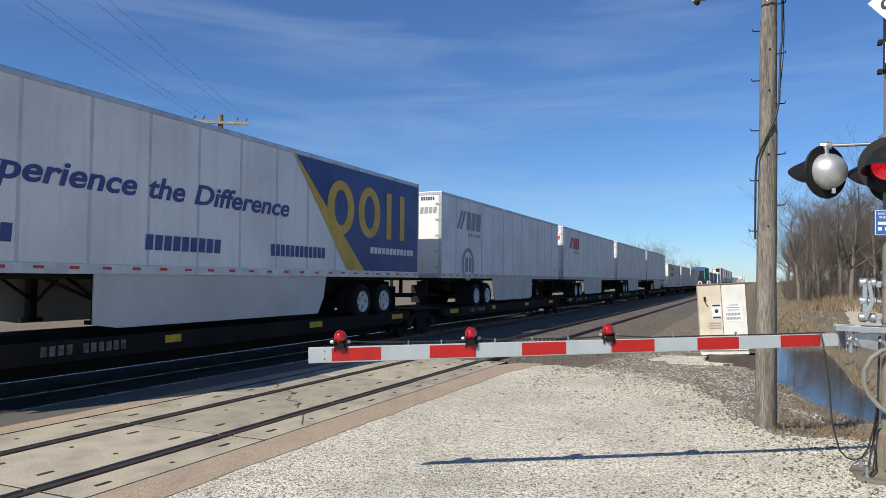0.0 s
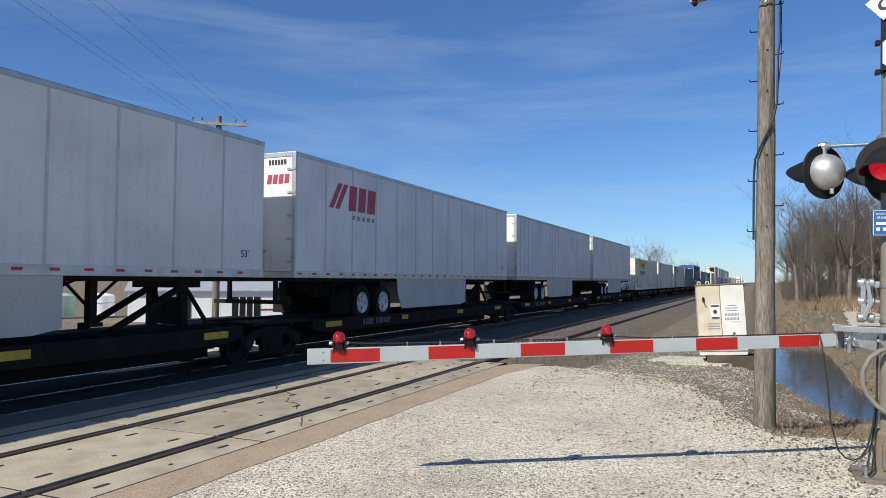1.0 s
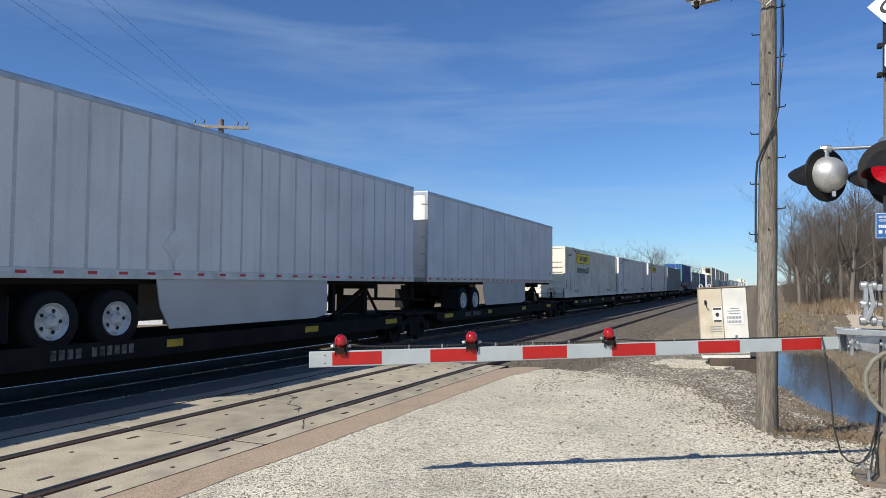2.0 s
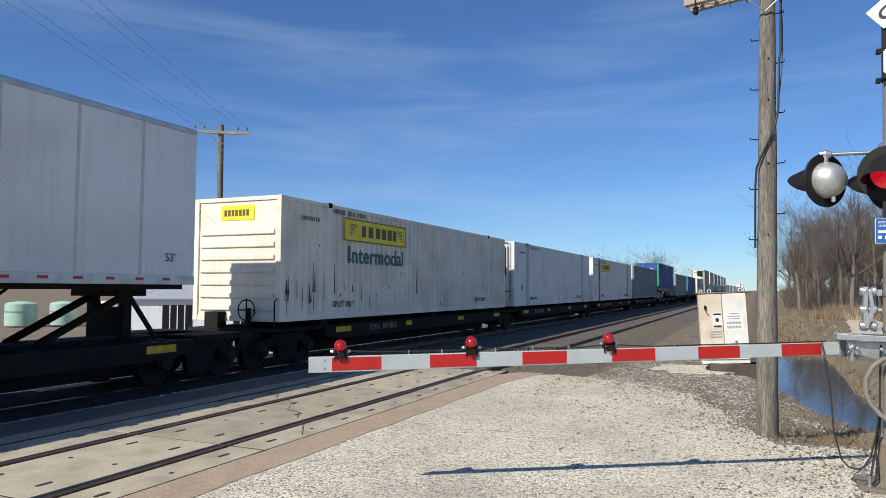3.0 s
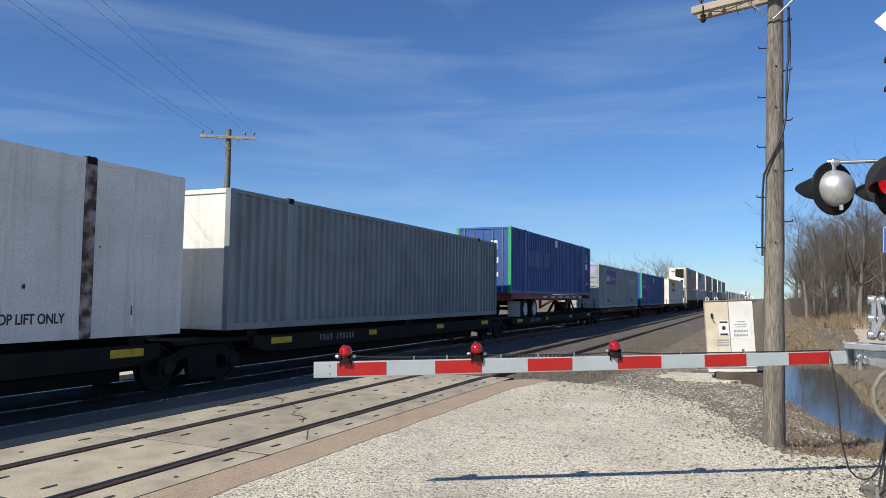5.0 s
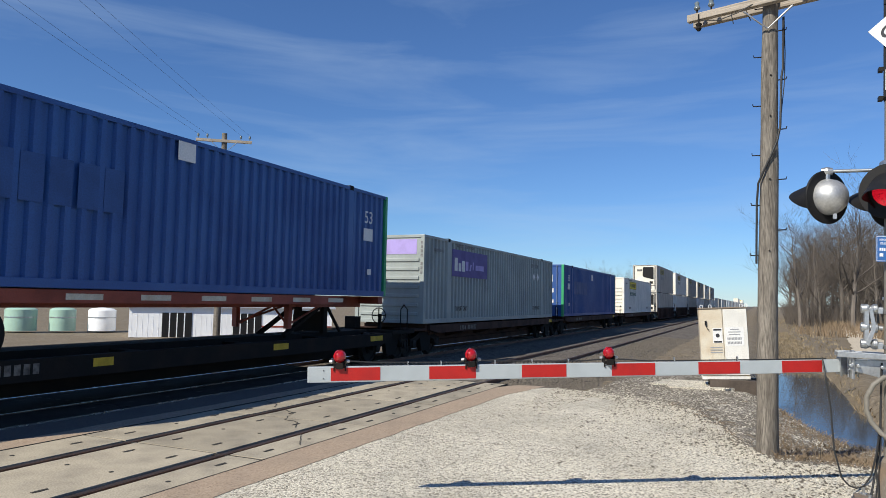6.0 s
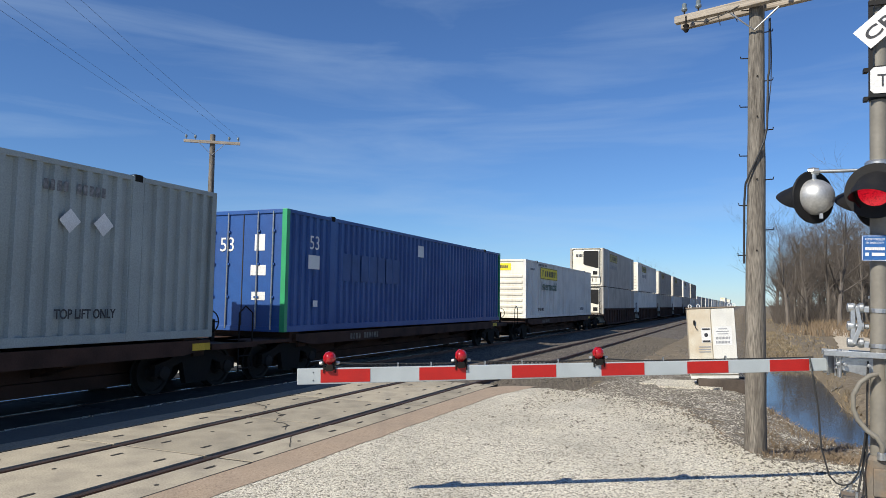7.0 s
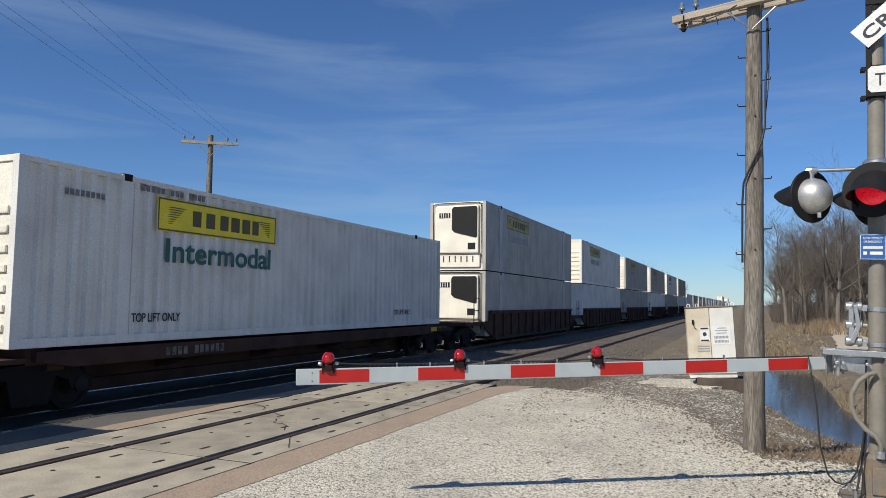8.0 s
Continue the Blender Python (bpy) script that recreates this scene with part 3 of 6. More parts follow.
def hollow(cx, cy, rx, ry, t, a0=0, a1=360, n=28, power=1.0):
    """Outline of an open ring, in its plane."""
    out, inn = [], []
    for i in range(n + 1):
        a = radians(a0 + (a1 - a0) * i / n)
        out.append((cx + rx * math.cos(a), cy + ry * math.sin(a)))
        inn.append((cx + (rx - t) * math.cos(a), cy + (ry - t * 0.75) * math.sin(a)))
    return out, inn


def ring_mesh(rings):
    """Flat rings, each one closed band of faces with thickness."""
    s = Shape()
    for out, inn in rings:
        n = len(out) - 1
        k = len(s.v)
        for z in (0, 0.003):
            s.v += [(x, y, z) for x, y in out[:n]] + [(x, y, z) for x, y in inn[:n]]
        for i in range(n):
            j = (i + 1) % n
            s.f += [(k + i, k + j, k + n + j, k + n + i), (k + 2 * n + i, k + 3 * n + i, k + 3 * n + j, k + 2 * n + j),
                    (k + i, k + 2 * n + i, k + 2 * n + j, k + j), (k + n + i, k + n + j, k + 3 * n + j, k + 3 * n + i)]
    return s


def road_wheel(parent, x, y, z, sx):
    """Dual tyre with a pale rim, the axle along x; sx: the side it faces."""
    def tyre():
        r = 0.5
        return Shape().lathe([(-0.30, 0.30), (-0.30, 0.44), (-0.27, r - 0.015), (-0.22, r), (-0.06, r), (-0.02, r - 0.03), (0.02, r - 0.03), (0.06, r), (0.22, r), (0.27, r - 0.02), (0.30, 0.44), (0.30, 0.31), (0.22, 0.29)], (0, 0, 0), (1, 0, 0), 28).mesh("tyre", M["tyre"], smooth=True)
    def rim():
        s = Shape().lathe([(0.16, 0.10), (0.17, 0.20), (0.14, 0.27), (0.29, 0.298), (0.305, 0.285), (0.26, 0.265), (0.225, 0.24), (0.235, 0.20), (0.24, 0.12), (0.285, 0.10), (0.30, 0.07), (0.30, 0.02)], (0, 0, 0), (1, 0, 0), 24)
        return s.mesh("rim", M["rim"], smooth=True)
    def hand_hole():
        s = Shape()
        for i in range(5):
            a = 2 * math.pi * i / 5
            s.lathe([(0.21, 0.001), (0.236, 0.034), (0.242, 0.034)], (0, 0.178 * math.cos(a), 0.175 * math.sin(a)), (1, 0, 0), 8)
        return s.mesh("hand_holes", M["hole"])
    m = pose(x, y, z) @ (Matrix.Identity(4) if sx > 0 else pose(0, 0, 0, 0, 0, 180))
    t = put("tyre", once("tyre", tyre), parent, m)
    r = put("rim", once("rim", rim), t)
    tagged(put("hand_holes", once("hand_hole", hand_hole), t), kind="stuff")
    return t


def trailer(y0, y1, label, rear_low=True, skirt=(5.3, 10.9), marks=None, seam=1.22, z0=1.92, z1=4.96, navy=False, axle=3.25):
    """A 53-foot dry van: y runs from its rear doors (0) to its nose (L); turned round where the nose leads."""
    L = y1 - y0
    turn = Matrix.Identity(4) if rear_low else pose(0, L, 0, 0, 0, 180)
    root = on_train(thing("semi_trailer", pose(XF, y0, 0), label, "trailer", "trailers on the train"), y0)
    def P(name, shape, material, lab="", **k):
        return part(name, shape, material, root, lab, m=turn, **k)
    b = 0.17
    P("van_body", Shape().box(-W2 + 0.012, W2 - 0.012, 0.05, L, z0 + b - 0.02, z1 - 0.03), M["van"], bevel=0.02)
    P("top_rail", Shape().box(-W2, W2, 0.02, L + 0.004, z1 - 0.11, z1), M["aluminium"], bevel=0.02)
    P("bottom_rail", Shape().box(-W2 - 0.002, -W2 + 0.05, 0.02, L, z0, z0 + b).box(W2 - 0.05, W2 + 0.002, 0.02, L, z0, z0 + b), M["aluminium"], bevel=0.006)
    rivets = Shape()
    strip = once(("seam", z0, z1), lambda: Shape().box(-0.002, 0.002, -0.03, 0.03, z0 + b, z1 - 0.11).mesh("panel_seam", M["seam"]))
    k = int(L / seam)
    for i in range(1, k):
        y = i * L / k
        for sx in (-1, 1):
            x = sx * (W2 - 0.011)
            put("panel_seam", strip, root, turn @ pose(x + sx * 0.002, y, 0))
            for q in range(30):
                zz = z0 + b + 0.05 + q * 0.088
                for dy in (-0.022, 0.022):
                    rivets.box(min(x, x + sx * 0.008), max(x, x + sx * 0.008), y + dy - 0.006, y + dy + 0.006, zz, zz + 0.012)
    tagged(P("rivets", rivets, M["aluminium"]), kind="stuff")
    tape = Shape()
    for i in range(int(L / 0.62)):
        for sx in (-1, 1):
            x = sx * (W2 + 0.002)
            tape.box(min(x, x + sx * 0.002), max(x, x + sx * 0.002), 0.1 + i * 0.62, 0.28 + i * 0.62, z0 + 0.075, z0 + 0.125)
    tagged(P("reflective_tape", tape, M["tape_red"]), kind="stuff")
    # rear frame and doors
    P("rear_frame", Shape().box(-W2, -W2 + 0.11, -0.01, 0.06, z0, z1).box(W2 - 0.11, W2, -0.01, 0.06, z0, z1).box(-W2 + 0.11, W2 - 0.11, -0.01, 0.06, z1 - 0.12, z1).box(-W2 + 0.11, W2 - 0.11, -0.01, 0.06, z0, z0 + 0.15), M["aluminium"], bevel=0.01)
    for sx in (-1, 1):
        x0, x1 = sorted((sx * 0.008, sx * (W2 - 0.115)))
        d = P("rear_door", Shape().box(x0, x1, 0.0, 0.05, z0 + 0.155, z1 - 0.125), M["van_door"], bevel=0.01)
        for x in (0.12, 0.32):
            rods = Shape()
            rods.tube([(sx * x, -0.03, z0 + 0.06), (sx * x, -0.03, z1 - 0.06)], 0.017, 8)
            rods.box(*sorted((sx * x - 0.03, sx * x + 0.14)), -0.055, -0.03, z0 + 0.62, z0 + 0.66)
            part("lock_rod", rods, M["steel"], d)
        for q in range(5):
            zz = z0 + 0.35 + q * 0.56
            part("hinge", Shape().box(*sorted((sx * (W2 - 0.02), sx * (W2 - 0.24))), -0.028, -0.008, zz, zz + 0.055), M["aluminium"], d)
    P("underframe", Shape().box(-1.1, 1.1, 0.1, L - 0.1, z0 - 0.09, z0 + 0.02), M["dark_steel"])
    P("bumper_guard", Shape().box(-1.15, 1.15, 0.0, 0.09, 1.28, 1.38).box(-0.75, -0.65, 0.02, 0.1, 1.3, z0).box(0.65, 0.75, 0.02, 0.1, 1.3, z0), M["dark_steel"], bevel=0.01)
    # running gear
    P("suspension", Shape().box(-0.55, -0.40, axle - 1.3, axle + 2.3, 1.42, 1.84).box(0.40, 0.55, axle - 1.3, axle + 2.3, 1.42, 1.84).tube([(-1.0, axle, 1.24), (1.0, axle, 1.24)], 0.065).tube([(-1.0, axle + 1.22, 1.24), (1.0, axle + 1.22, 1.24)], 0.065)
      .box(-0.5, 0.5, axle + 0.45, axle + 0.75, 1.2, 1.5).box(-0.9, 0.9, axle - 0.95, axle - 0.85, 1.5, 1.8), M["dark_steel"])
    for y in (axle, axle + 1.22):
        for sx in (-1, 1):
            w = road_wheel(root, sx * 0.96, y, 1.24, sx)
            w.matrix_basis = turn @ w.matrix_basis
    for sx in (-1, 1):
        P("mudflap", Shape().box(sx * 0.95 - 0.3, sx * 0.95 + 0.3, axle - 0.73, axle - 0.71, 0.95, 1.65), M["tyre"])
        if skirt:
            a, c = skirt
            x = sx * (W2 - 0.04)
            P("side_skirt", Shape().slab([(a, z0 + 0.01), (c, z0 + 0.01), (c, 1.08), (c - 0.5, 1.0), (a + 0.35, 1.0), (a + 0.1, 1.4)], "x", x - 0.012, x + 0.012), M["skirt"], "pale side skirt panel")
        lg = Shape().box(sx * 0.85 - 0.07, sx * 0.85 + 0.07, 11.7, 11.84, 1.12, z0).box(sx * 0.85 - 0.14, sx * 0.85 + 0.14, 11.63, 11.91, 1.05, 1.12)
        lg.tube([(sx * 0.85, 11.78, 1.45), (sx * 0.5, 12.7, z0)], 0.03, 6).tube([(sx * 0.85, 11.7, 1.4), (0, 11.8, z0)], 0.03, 6)
        P("landing_leg", lg, M["dark_steel"])
    if navy:      # blue rear quarter with a gold sweep, painted on both sides alike
        for sx in (1,):
            x = W2 - 0.006
            mm = Matrix.Translation((x, L, 0)) @ SIDE
            def yy(v):
                return v - L
            part("navy_panel", Shape().slab([(yy(9.3), z1 - 0.115), (yy(L - 0.07), z1 - 0.115), (yy(L - 0.07), z0 + b + 0.01), (yy(12.55), z0 + b + 0.01)], "z", 0, 0.003), M["navy"], root, "deep blue painted panel", m=mm)
            part("gold_sweep", Shape().slab([(yy(9.25), z1 - 0.115), (yy(9.32), z1 - 0.115), (yy(12.6), z0 + b + 0.01), (yy(11.7), z0 + b + 0.01), (yy(11.0), 2.9)], "z", 0.004, 0.006), M["gold"], root, m=mm)
    for f in marks or ():
        f(root, L)
    return root


def slogan_marks(root, L):
    x = W2 - 0.001
    for word, y, w in (("Experience", 1.42, 3.23), ("the", 4.91, 0.89), ("Difference", 6.05, 3.05)):
        lettering("slogan_word", word, 0.40, M["slogan"], root, on_side(x, y, 3.32), shear=0.22, width=w, bold=0.012)
    block_marks("web_mark", root, on_side(x, 4.86, 2.37), [(i * 0.22, i * 0.22 + 0.17, 0, 0.28, 0.02) for i in range(9)], M["slogan"])
    block_marks("number_mark", root, on_side(x, 8.44, 2.38), [(i * 0.185, i * 0.185 + 0.135, 0, 0.27, 0) for i in range(12)], M["slogan"])
    block_marks("small_mark", root, on_side(x, 0.35, 2.38), [(i * 0.23, i * 0.23 + 0.18, 0, 0.28, 0.02) for i in range(9)], M["slogan"])
    for c, rx in ((11.35, 0.66), (12.85, 0.62)):
        part("gold_ring", ring_mesh([hollow(c, 3.75, rx, 0.72, 0.33)]), M["gold"], root, "gold ring", m=on_side(x + 0.003, 0, 0))
    block_marks("gold_bar", root, on_side(x + 0.003, 0, 0), [(13.85, 14.15, 3.05, 4.42, 0), (14.7, 15.0, 3.05, 4.42, 0)], M["gold"], split=True)
    block_marks("white_line", root, on_side(x + 0.003, 0, 0), [(12.9 + i * 0.23, 13.08 + i * 0.23, 2.60, 2.78, 0.02) for i in range(12)], M["sign_white"])


def slant_marks(material, y, z, w, h, under=True, wheel=False):
    def f(root, L):
        x = W2 - 0.004
        u = w / 4.4
        s = [(0, u * 0.35, 0, h, u * 0.75), (u * 0.5, u * 0.85, 0, h, u * 0.75), (u * 1.65, u * 2.3, 0, h, 0.06), (u * 2.5, u * 3.15, 0, h, 0.06), (u * 3.35, u * 4.1, 0, h, 0.06)]
        block_marks("slanted_mark", root, on_side(x, y, z), s, material, split=True)
        if under:
            block_marks("small_bars", root, on_side(x, y + w * 0.45, z - 0.24), [(i * 0.27, i * 0.27 + 0.13, 0, 0.12, 0) for i in range(5)], M["grey_ink"])
        if wheel:
            part("round_mark", ring_mesh([hollow(0, 0, 0.62, 0.62, 0.17)]), M["grey_ink"], root, "faded grey ring", m=on_side(x, y + 1.15, 2.45))
            block_marks("ring_bar", root, on_side(x, y + 1.15, 2.45), [(-0.28, -0.02, -0.28, 0.26, 0), (0.08, 0.34, -0.28, 0.26, 0)], M["grey_ink"], split=True)
        block_marks("door_mark", root, on_end(0.45, -0.008, 4.2), [(i * 0.17, i * 0.17 + 0.12, 0, 0.22, 0.03) for i in range(4)], material)
        block_marks("door_number", root, on_end(0.5, -0.008, 4.66), [(i * 0.09, i * 0.09 + 0.06, 0, 0.12, 0) for i in range(6)], M["ink"])
    return f


def length_mark(root, L):
    lettering("length_mark", "53'", 0.16, M["ink"], root, on_side(W2 - 0.004, L - 0.75, 2.35))


def square_mark(root, L):
    part("placard", Shape().slab([(0, -0.3), (0.3, 0), (0, 0.3), (-0.3, 0)], "z", 0, 0.004), M["van_door"], root, m=on_side(W2 - 0.004, L * 0.36, 2.55))


def corrugated(L, z0, z1, sx, pitch=0.30, depth=0.065, a=0.0):
    """A pressed steel wall in trapezoid waves, facing sx, from y = a to L - a."""
    s = Shape()
    x = sx * (W2 - 0.012)
    n = int((L - 2 * a) / pitch)
    p = (L - 2 * a) / n
    pts = []
    for i in range(n):
        y = a + i * p
        pts += [(x, y), (x, y + p * 0.34), (x - sx * depth, y + p * 0.46), (x - sx * depth, y + p * 0.88)]
    pts.append((x, L - a))
    s.v = [(q, y, z) for z in (z0, z1) for q, y in pts]
    k = len(pts)
    s.f = [(i, i + 1, k + i + 1, k + i) for i in range(k - 1)]
    return s


def container(y0, y1, zb, paint, label, end="panel", posts=2.05, wave=True, post_paint=None, end_paint=None, corner=None, marks=None, height=2.95, name="shipping_container"):
    """A 53-foot box: waved or flat sides, rails, lifting posts, and an end that faces -y."""
    L, z1 = y1 - y0, zb + height
    root = on_train(thing(name, pose(XF, y0, 0), label, "container", "containers on the train"), y0)
    pm, cm, em = post_paint or paint, corner or paint, end_paint or paint
    for sx in (-1, 1):
        if wave:
            part("side_wall", corrugated(L, zb + 0.14, z1 - 0.08, sx, a=0.08), paint, root)
        else:
            x = sx * (W2 - 0.032)
            s = Shape().box(x - 0.02, x + 0.02, 0.08, L - 0.08, zb + 0.14, z1 - 0.08)
            w = part("side_wall", s, paint, root)
            strip = Shape().box(-0.002, 0.002, -0.03, 0.03, zb + 0.15, z1 - 0.09).mesh("panel_seam", paint)
            for i in range(1, 14):
                put("panel_seam", strip, w, pose(x + sx * 0.022, i * L / 14, 0))
        part("bottom_rail", Shape().box(*sorted((sx * (W2 - 0.07), sx * (W2 - 0.002))), 0.05, L - 0.05, zb, zb + 0.15), paint, root, bevel=0.008)
        part("top_rail", Shape().box(*sorted((sx * (W2 - 0.07), sx * (W2 - 0.004))), 0.05, L - 0.05, z1 - 0.09, z1), paint, root, bevel=0.008)
        for y in (posts, L - posts):
            if end == "reefer":      # flared at head and foot
                h, top = 0.20, z1 + 0.005
                flare = [(-0.42, zb + 0.002), (0.42, zb + 0.002), (0.40, zb + 0.12), (0.28, zb + 0.22), (h, zb + 0.5), (h, top - 0.5), (0.28, top - 0.25), (0.38, top - 0.12), (0.40, top), (-0.40, top), (-0.38, top - 0.12), (-0.28, top - 0.25), (-h, top - 0.5), (-h, zb + 0.5), (-0.28, zb + 0.22), (-0.40, zb + 0.12)]
                part("lifting_post", Shape().slab([(y + u, v) for u, v in flare], "x", *sorted((sx * (W2 - 0.09), sx * (W2 + 0.004)))), M["post_grey"], root, "grey flared lifting post")
            else:
                h = 0.13 if post_paint is None else (0.20 if y < L / 2 else 0.11)
                part("lifting_post", Shape().box(*sorted((sx * (W2 - 0.09), sx * (W2 + 0.004))), y - h, y + h, zb, z1 + 0.01), pm, root, bevel=0.012)
            part("corner_casting", Shape().box(*sorted((sx * (W2 - 0.17), sx * (W2 + 0.008))), y - 0.09, y + 0.09, z1 - 0.10, z1 + 0.03), M["dark_steel"], root, bevel=0.01)
        for y in (0.0, L - 0.13):
            part("corner_post", Shape().box(*sorted((sx * (W2 - 0.14), sx * W2)), y, y + 0.13, zb, z1), cm, root, bevel=0.012)
    part("roof", Shape().box(-W2 + 0.06, W2 - 0.06, 0.06, L - 0.06, z1 - 0.06, z1 - 0.012), paint, root)
    part("floor_frame", Shape().box(-W2 + 0.08, W2 - 0.08, 0.1, L - 0.1, zb + 0.03, zb + 0.13), M["dark_steel"], root)
    part("nose_wall", Shape().box(-W2 + 0.12, W2 - 0.12, L - 0.08, L - 0.03, zb + 0.1, z1 - 0.05), paint, root)
    e = part("end_wall", Shape().box(-W2 + 0.14, W2 - 0.14, 0.04, 0.10, zb + 0.12, z1 - 0.10), em, root)
    part("end_sill", Shape().box(-W2 + 0.141, W2 - 0.141, 0.01, 0.1, zb, zb + 0.119), em, root, bevel=0.01)
    part("end_header", Shape().box(-W2 + 0.141, W2 - 0.141, 0.01, 0.1, z1 - 0.099, z1), em, root, bevel=0.01)
    if end == "ribs":
        for i in range(8):
            z = zb + 0.25 + i * 0.30
            if z < z1 - 0.75:
                part("end_rib", Shape().box(-W2 + 0.2, W2 - 0.2, 0.0, 0.045, z, z + 0.12), em, e, bevel=0.02)
        part("end_panel", Shape().box(-0.5, 0.5, 0.03, 0.042, z1 - 0.55, z1 - 0.2) if paint is not M["box_grey"] else Shape().box(-1.0, 1.0, 0.03, 0.042, z1 - 0.65, z1 - 0.15), M["jb_yellow"] if paint is not M["box_grey"] else M["lilac"], e)
        block_marks("end_mark", e, on_end(-0.4 if paint is not M["box_grey"] else -0.88, 0.03, z1 - 0.45), [(i * 0.11, i * 0.11 + 0.08, 0, 0.15, 0) for i in range(7)], M["jb_ink"] if paint is not M["box_grey"] else M["sign_white"])
    elif end == "panel" and post_paint is not None:
        part("end_panel", Shape().box(0.0, 0.95, 0.03, 0.042, z1 - 0.85, z1 - 0.4), M["jb_yellow"], e)
        block_marks("end_mark", e, on_end(0.08, 0.03, z1 - 0.72), [(i * 0.14, i * 0.14 + 0.10, 0, 0.2, 0) for i in range(6)], M["jb_ink"])
        part("end_hatch", Shape().box(0.35, 0.75, 0.0, 0.042, zb + 0.5, zb + 0.95), M["steel"], e, bevel=0.01)
    elif end == "doors":
        for x in (-0.9, -0.45, 0.45, 0.9):
            part("lock_rod", Shape().tube([(x, 0.01, zb + 0.05), (x, 0.01, z1 - 0.05)], 0.02, 8), M["steel"], e)
            for z in (zb + 0.8, zb + 1.6, zb + 2.4):
                part("rod_bracket", Shape().box(x - 0.06, x + 0.06, 0.0, 0.045, z, z + 0.05), em, e)
        part("door_gap", Shape().box(-0.012, 0.012, 0.03, 0.042, zb + 0.13, z1 - 0.11), M["hole"], e)
        for i, (x, z, w, h) in enumerate(((0.35, 1.95, 0.3, 0.4), (0.25, 1.35, 0.45, 0.25), (0.3, 0.75, 0.4, 0.2))):
            part("door_plate", Shape().box(x, x + w, 0.032, 0.041, zb + z, zb + z + h), M["sign_white"], e)
    elif end == "reefer":
        part("unit_face", Shape().box(-1.0, 1.0, -0.10, 0.05, zb + 0.72, z1 - 0.16), M["box_cream"], e, "cream-white cooling unit face", bevel=0.06)
        part("unit_grille", Shape().slab([(-0.22, z1 - 0.32), (-0.12, z1 - 0.22), (0.90, z1 - 0.22), (0.94, z1 - 0.30), (0.94, zb + 1.42), (0.86, zb + 1.38), (-0.10, zb + 1.62), (-0.22, zb + 1.74)], "y", -0.125, -0.095), M["black"], e, "black condenser grille")
        part("vent", Shape().box(-0.82, -0.30, -0.112, -0.096, z1 - 0.70, z1 - 0.48), M["black"], e, "small black louvred vent", bevel=0.005)
        for k in range(4):
            part("vent_bar", Shape().box(-0.74 + 0.11 * k, -0.71 + 0.11 * k, -0.12, -0.1125, z1 - 0.69, z1 - 0.49), M["van_door"], e)
        part("fuel_tray", Shape().box(-1.05, 1.05, -0.07, 0.06, zb + 0.12, zb + 0.66), M["box_cream"], e, "rust-stained lower tray", bevel=0.02)
        for k in range(7):
            part("tray_slot", Shape().box(-0.90 + 0.27 * k, -0.85 + 0.27 * k, -0.078, -0.069, zb + 0.34, zb + 0.60), M["dark_rust"], e)
        part("tray_lip", Shape().box(-1.08, 1.08, -0.10, 0.04, zb + 0.662, zb + 0.70), M["cast_iron"], e)
        part("control_panel", Shape().box(0.52, 0.86, -0.12, -0.096, zb + 0.88, zb + 1.16), M["black"], e, bevel=0.01)
        part("end_pipe", Shape().tube([(-1.12, -0.02, zb + 0.3), (-1.12, -0.02, z1 - 0.12), (-1.0, -0.03, z1 - 0.05), (1.0, -0.03, z1 - 0.05), (1.1, -0.02, z1 - 0.12), (1.1, -0.02, zb + 0.3)], 0.016, 6), M["dark_steel"], e, "thin dark pipe framing the unit")
    for f in marks or ():
        f(root, L, zb)
    return root


def yellow_panel_marks(y, words, faded=False):
    def f(root, L, zb):
        x = W2 - 0.008
        p = part("yellow_panel", Shape().box(0, 3.62, 0, 0.64, 0, 0.004), M["jb_yellow" if not faded else "jb_faded"], root, "yellow panel with dark bars", m=on_side(x, y, zb + 2.05))
        block_marks("panel_border", p, pose(0, 0, 0.004), [(0.02, 3.60, 0.015, 0.045, 0), (0.02, 3.60, 0.595, 0.625, 0), (0.02, 0.05, 0.045, 0.595, 0), (3.57, 3.60, 0.045, 0.595, 0)]
                    + [(0.25, 0.25 + 0.05 * i, 0.1 + 0.045 * i, 0.12 + 0.045 * i, 0.1) for i in range(1, 9)] + [(3.35 - 0.05 * i, 3.35, 0.1 + 0.045 * i, 0.12 + 0.045 * i, 0.05) for i in range(1, 9)], M["jb_ink"])
        block_marks("panel_bar", p, pose(0, 0, 0.004), [(x, x + w, 0.16, 0.47, 0) for x, w in ((0.92, 0.24), (1.30, 0.26), (1.72, 0.25), (2.06, 0.27), (2.42, 0.26), (2.76, 0.22))], M["jb_ink"], split=True)
        if words:
            lettering("intermodal_lettering", "Intermodal", 0.46, M["green_ink"] if not faded else M["grey_ink"], root, on_side(x, y + 0.25, zb + 1.48), width=3.2, bold=0.012)
    return f


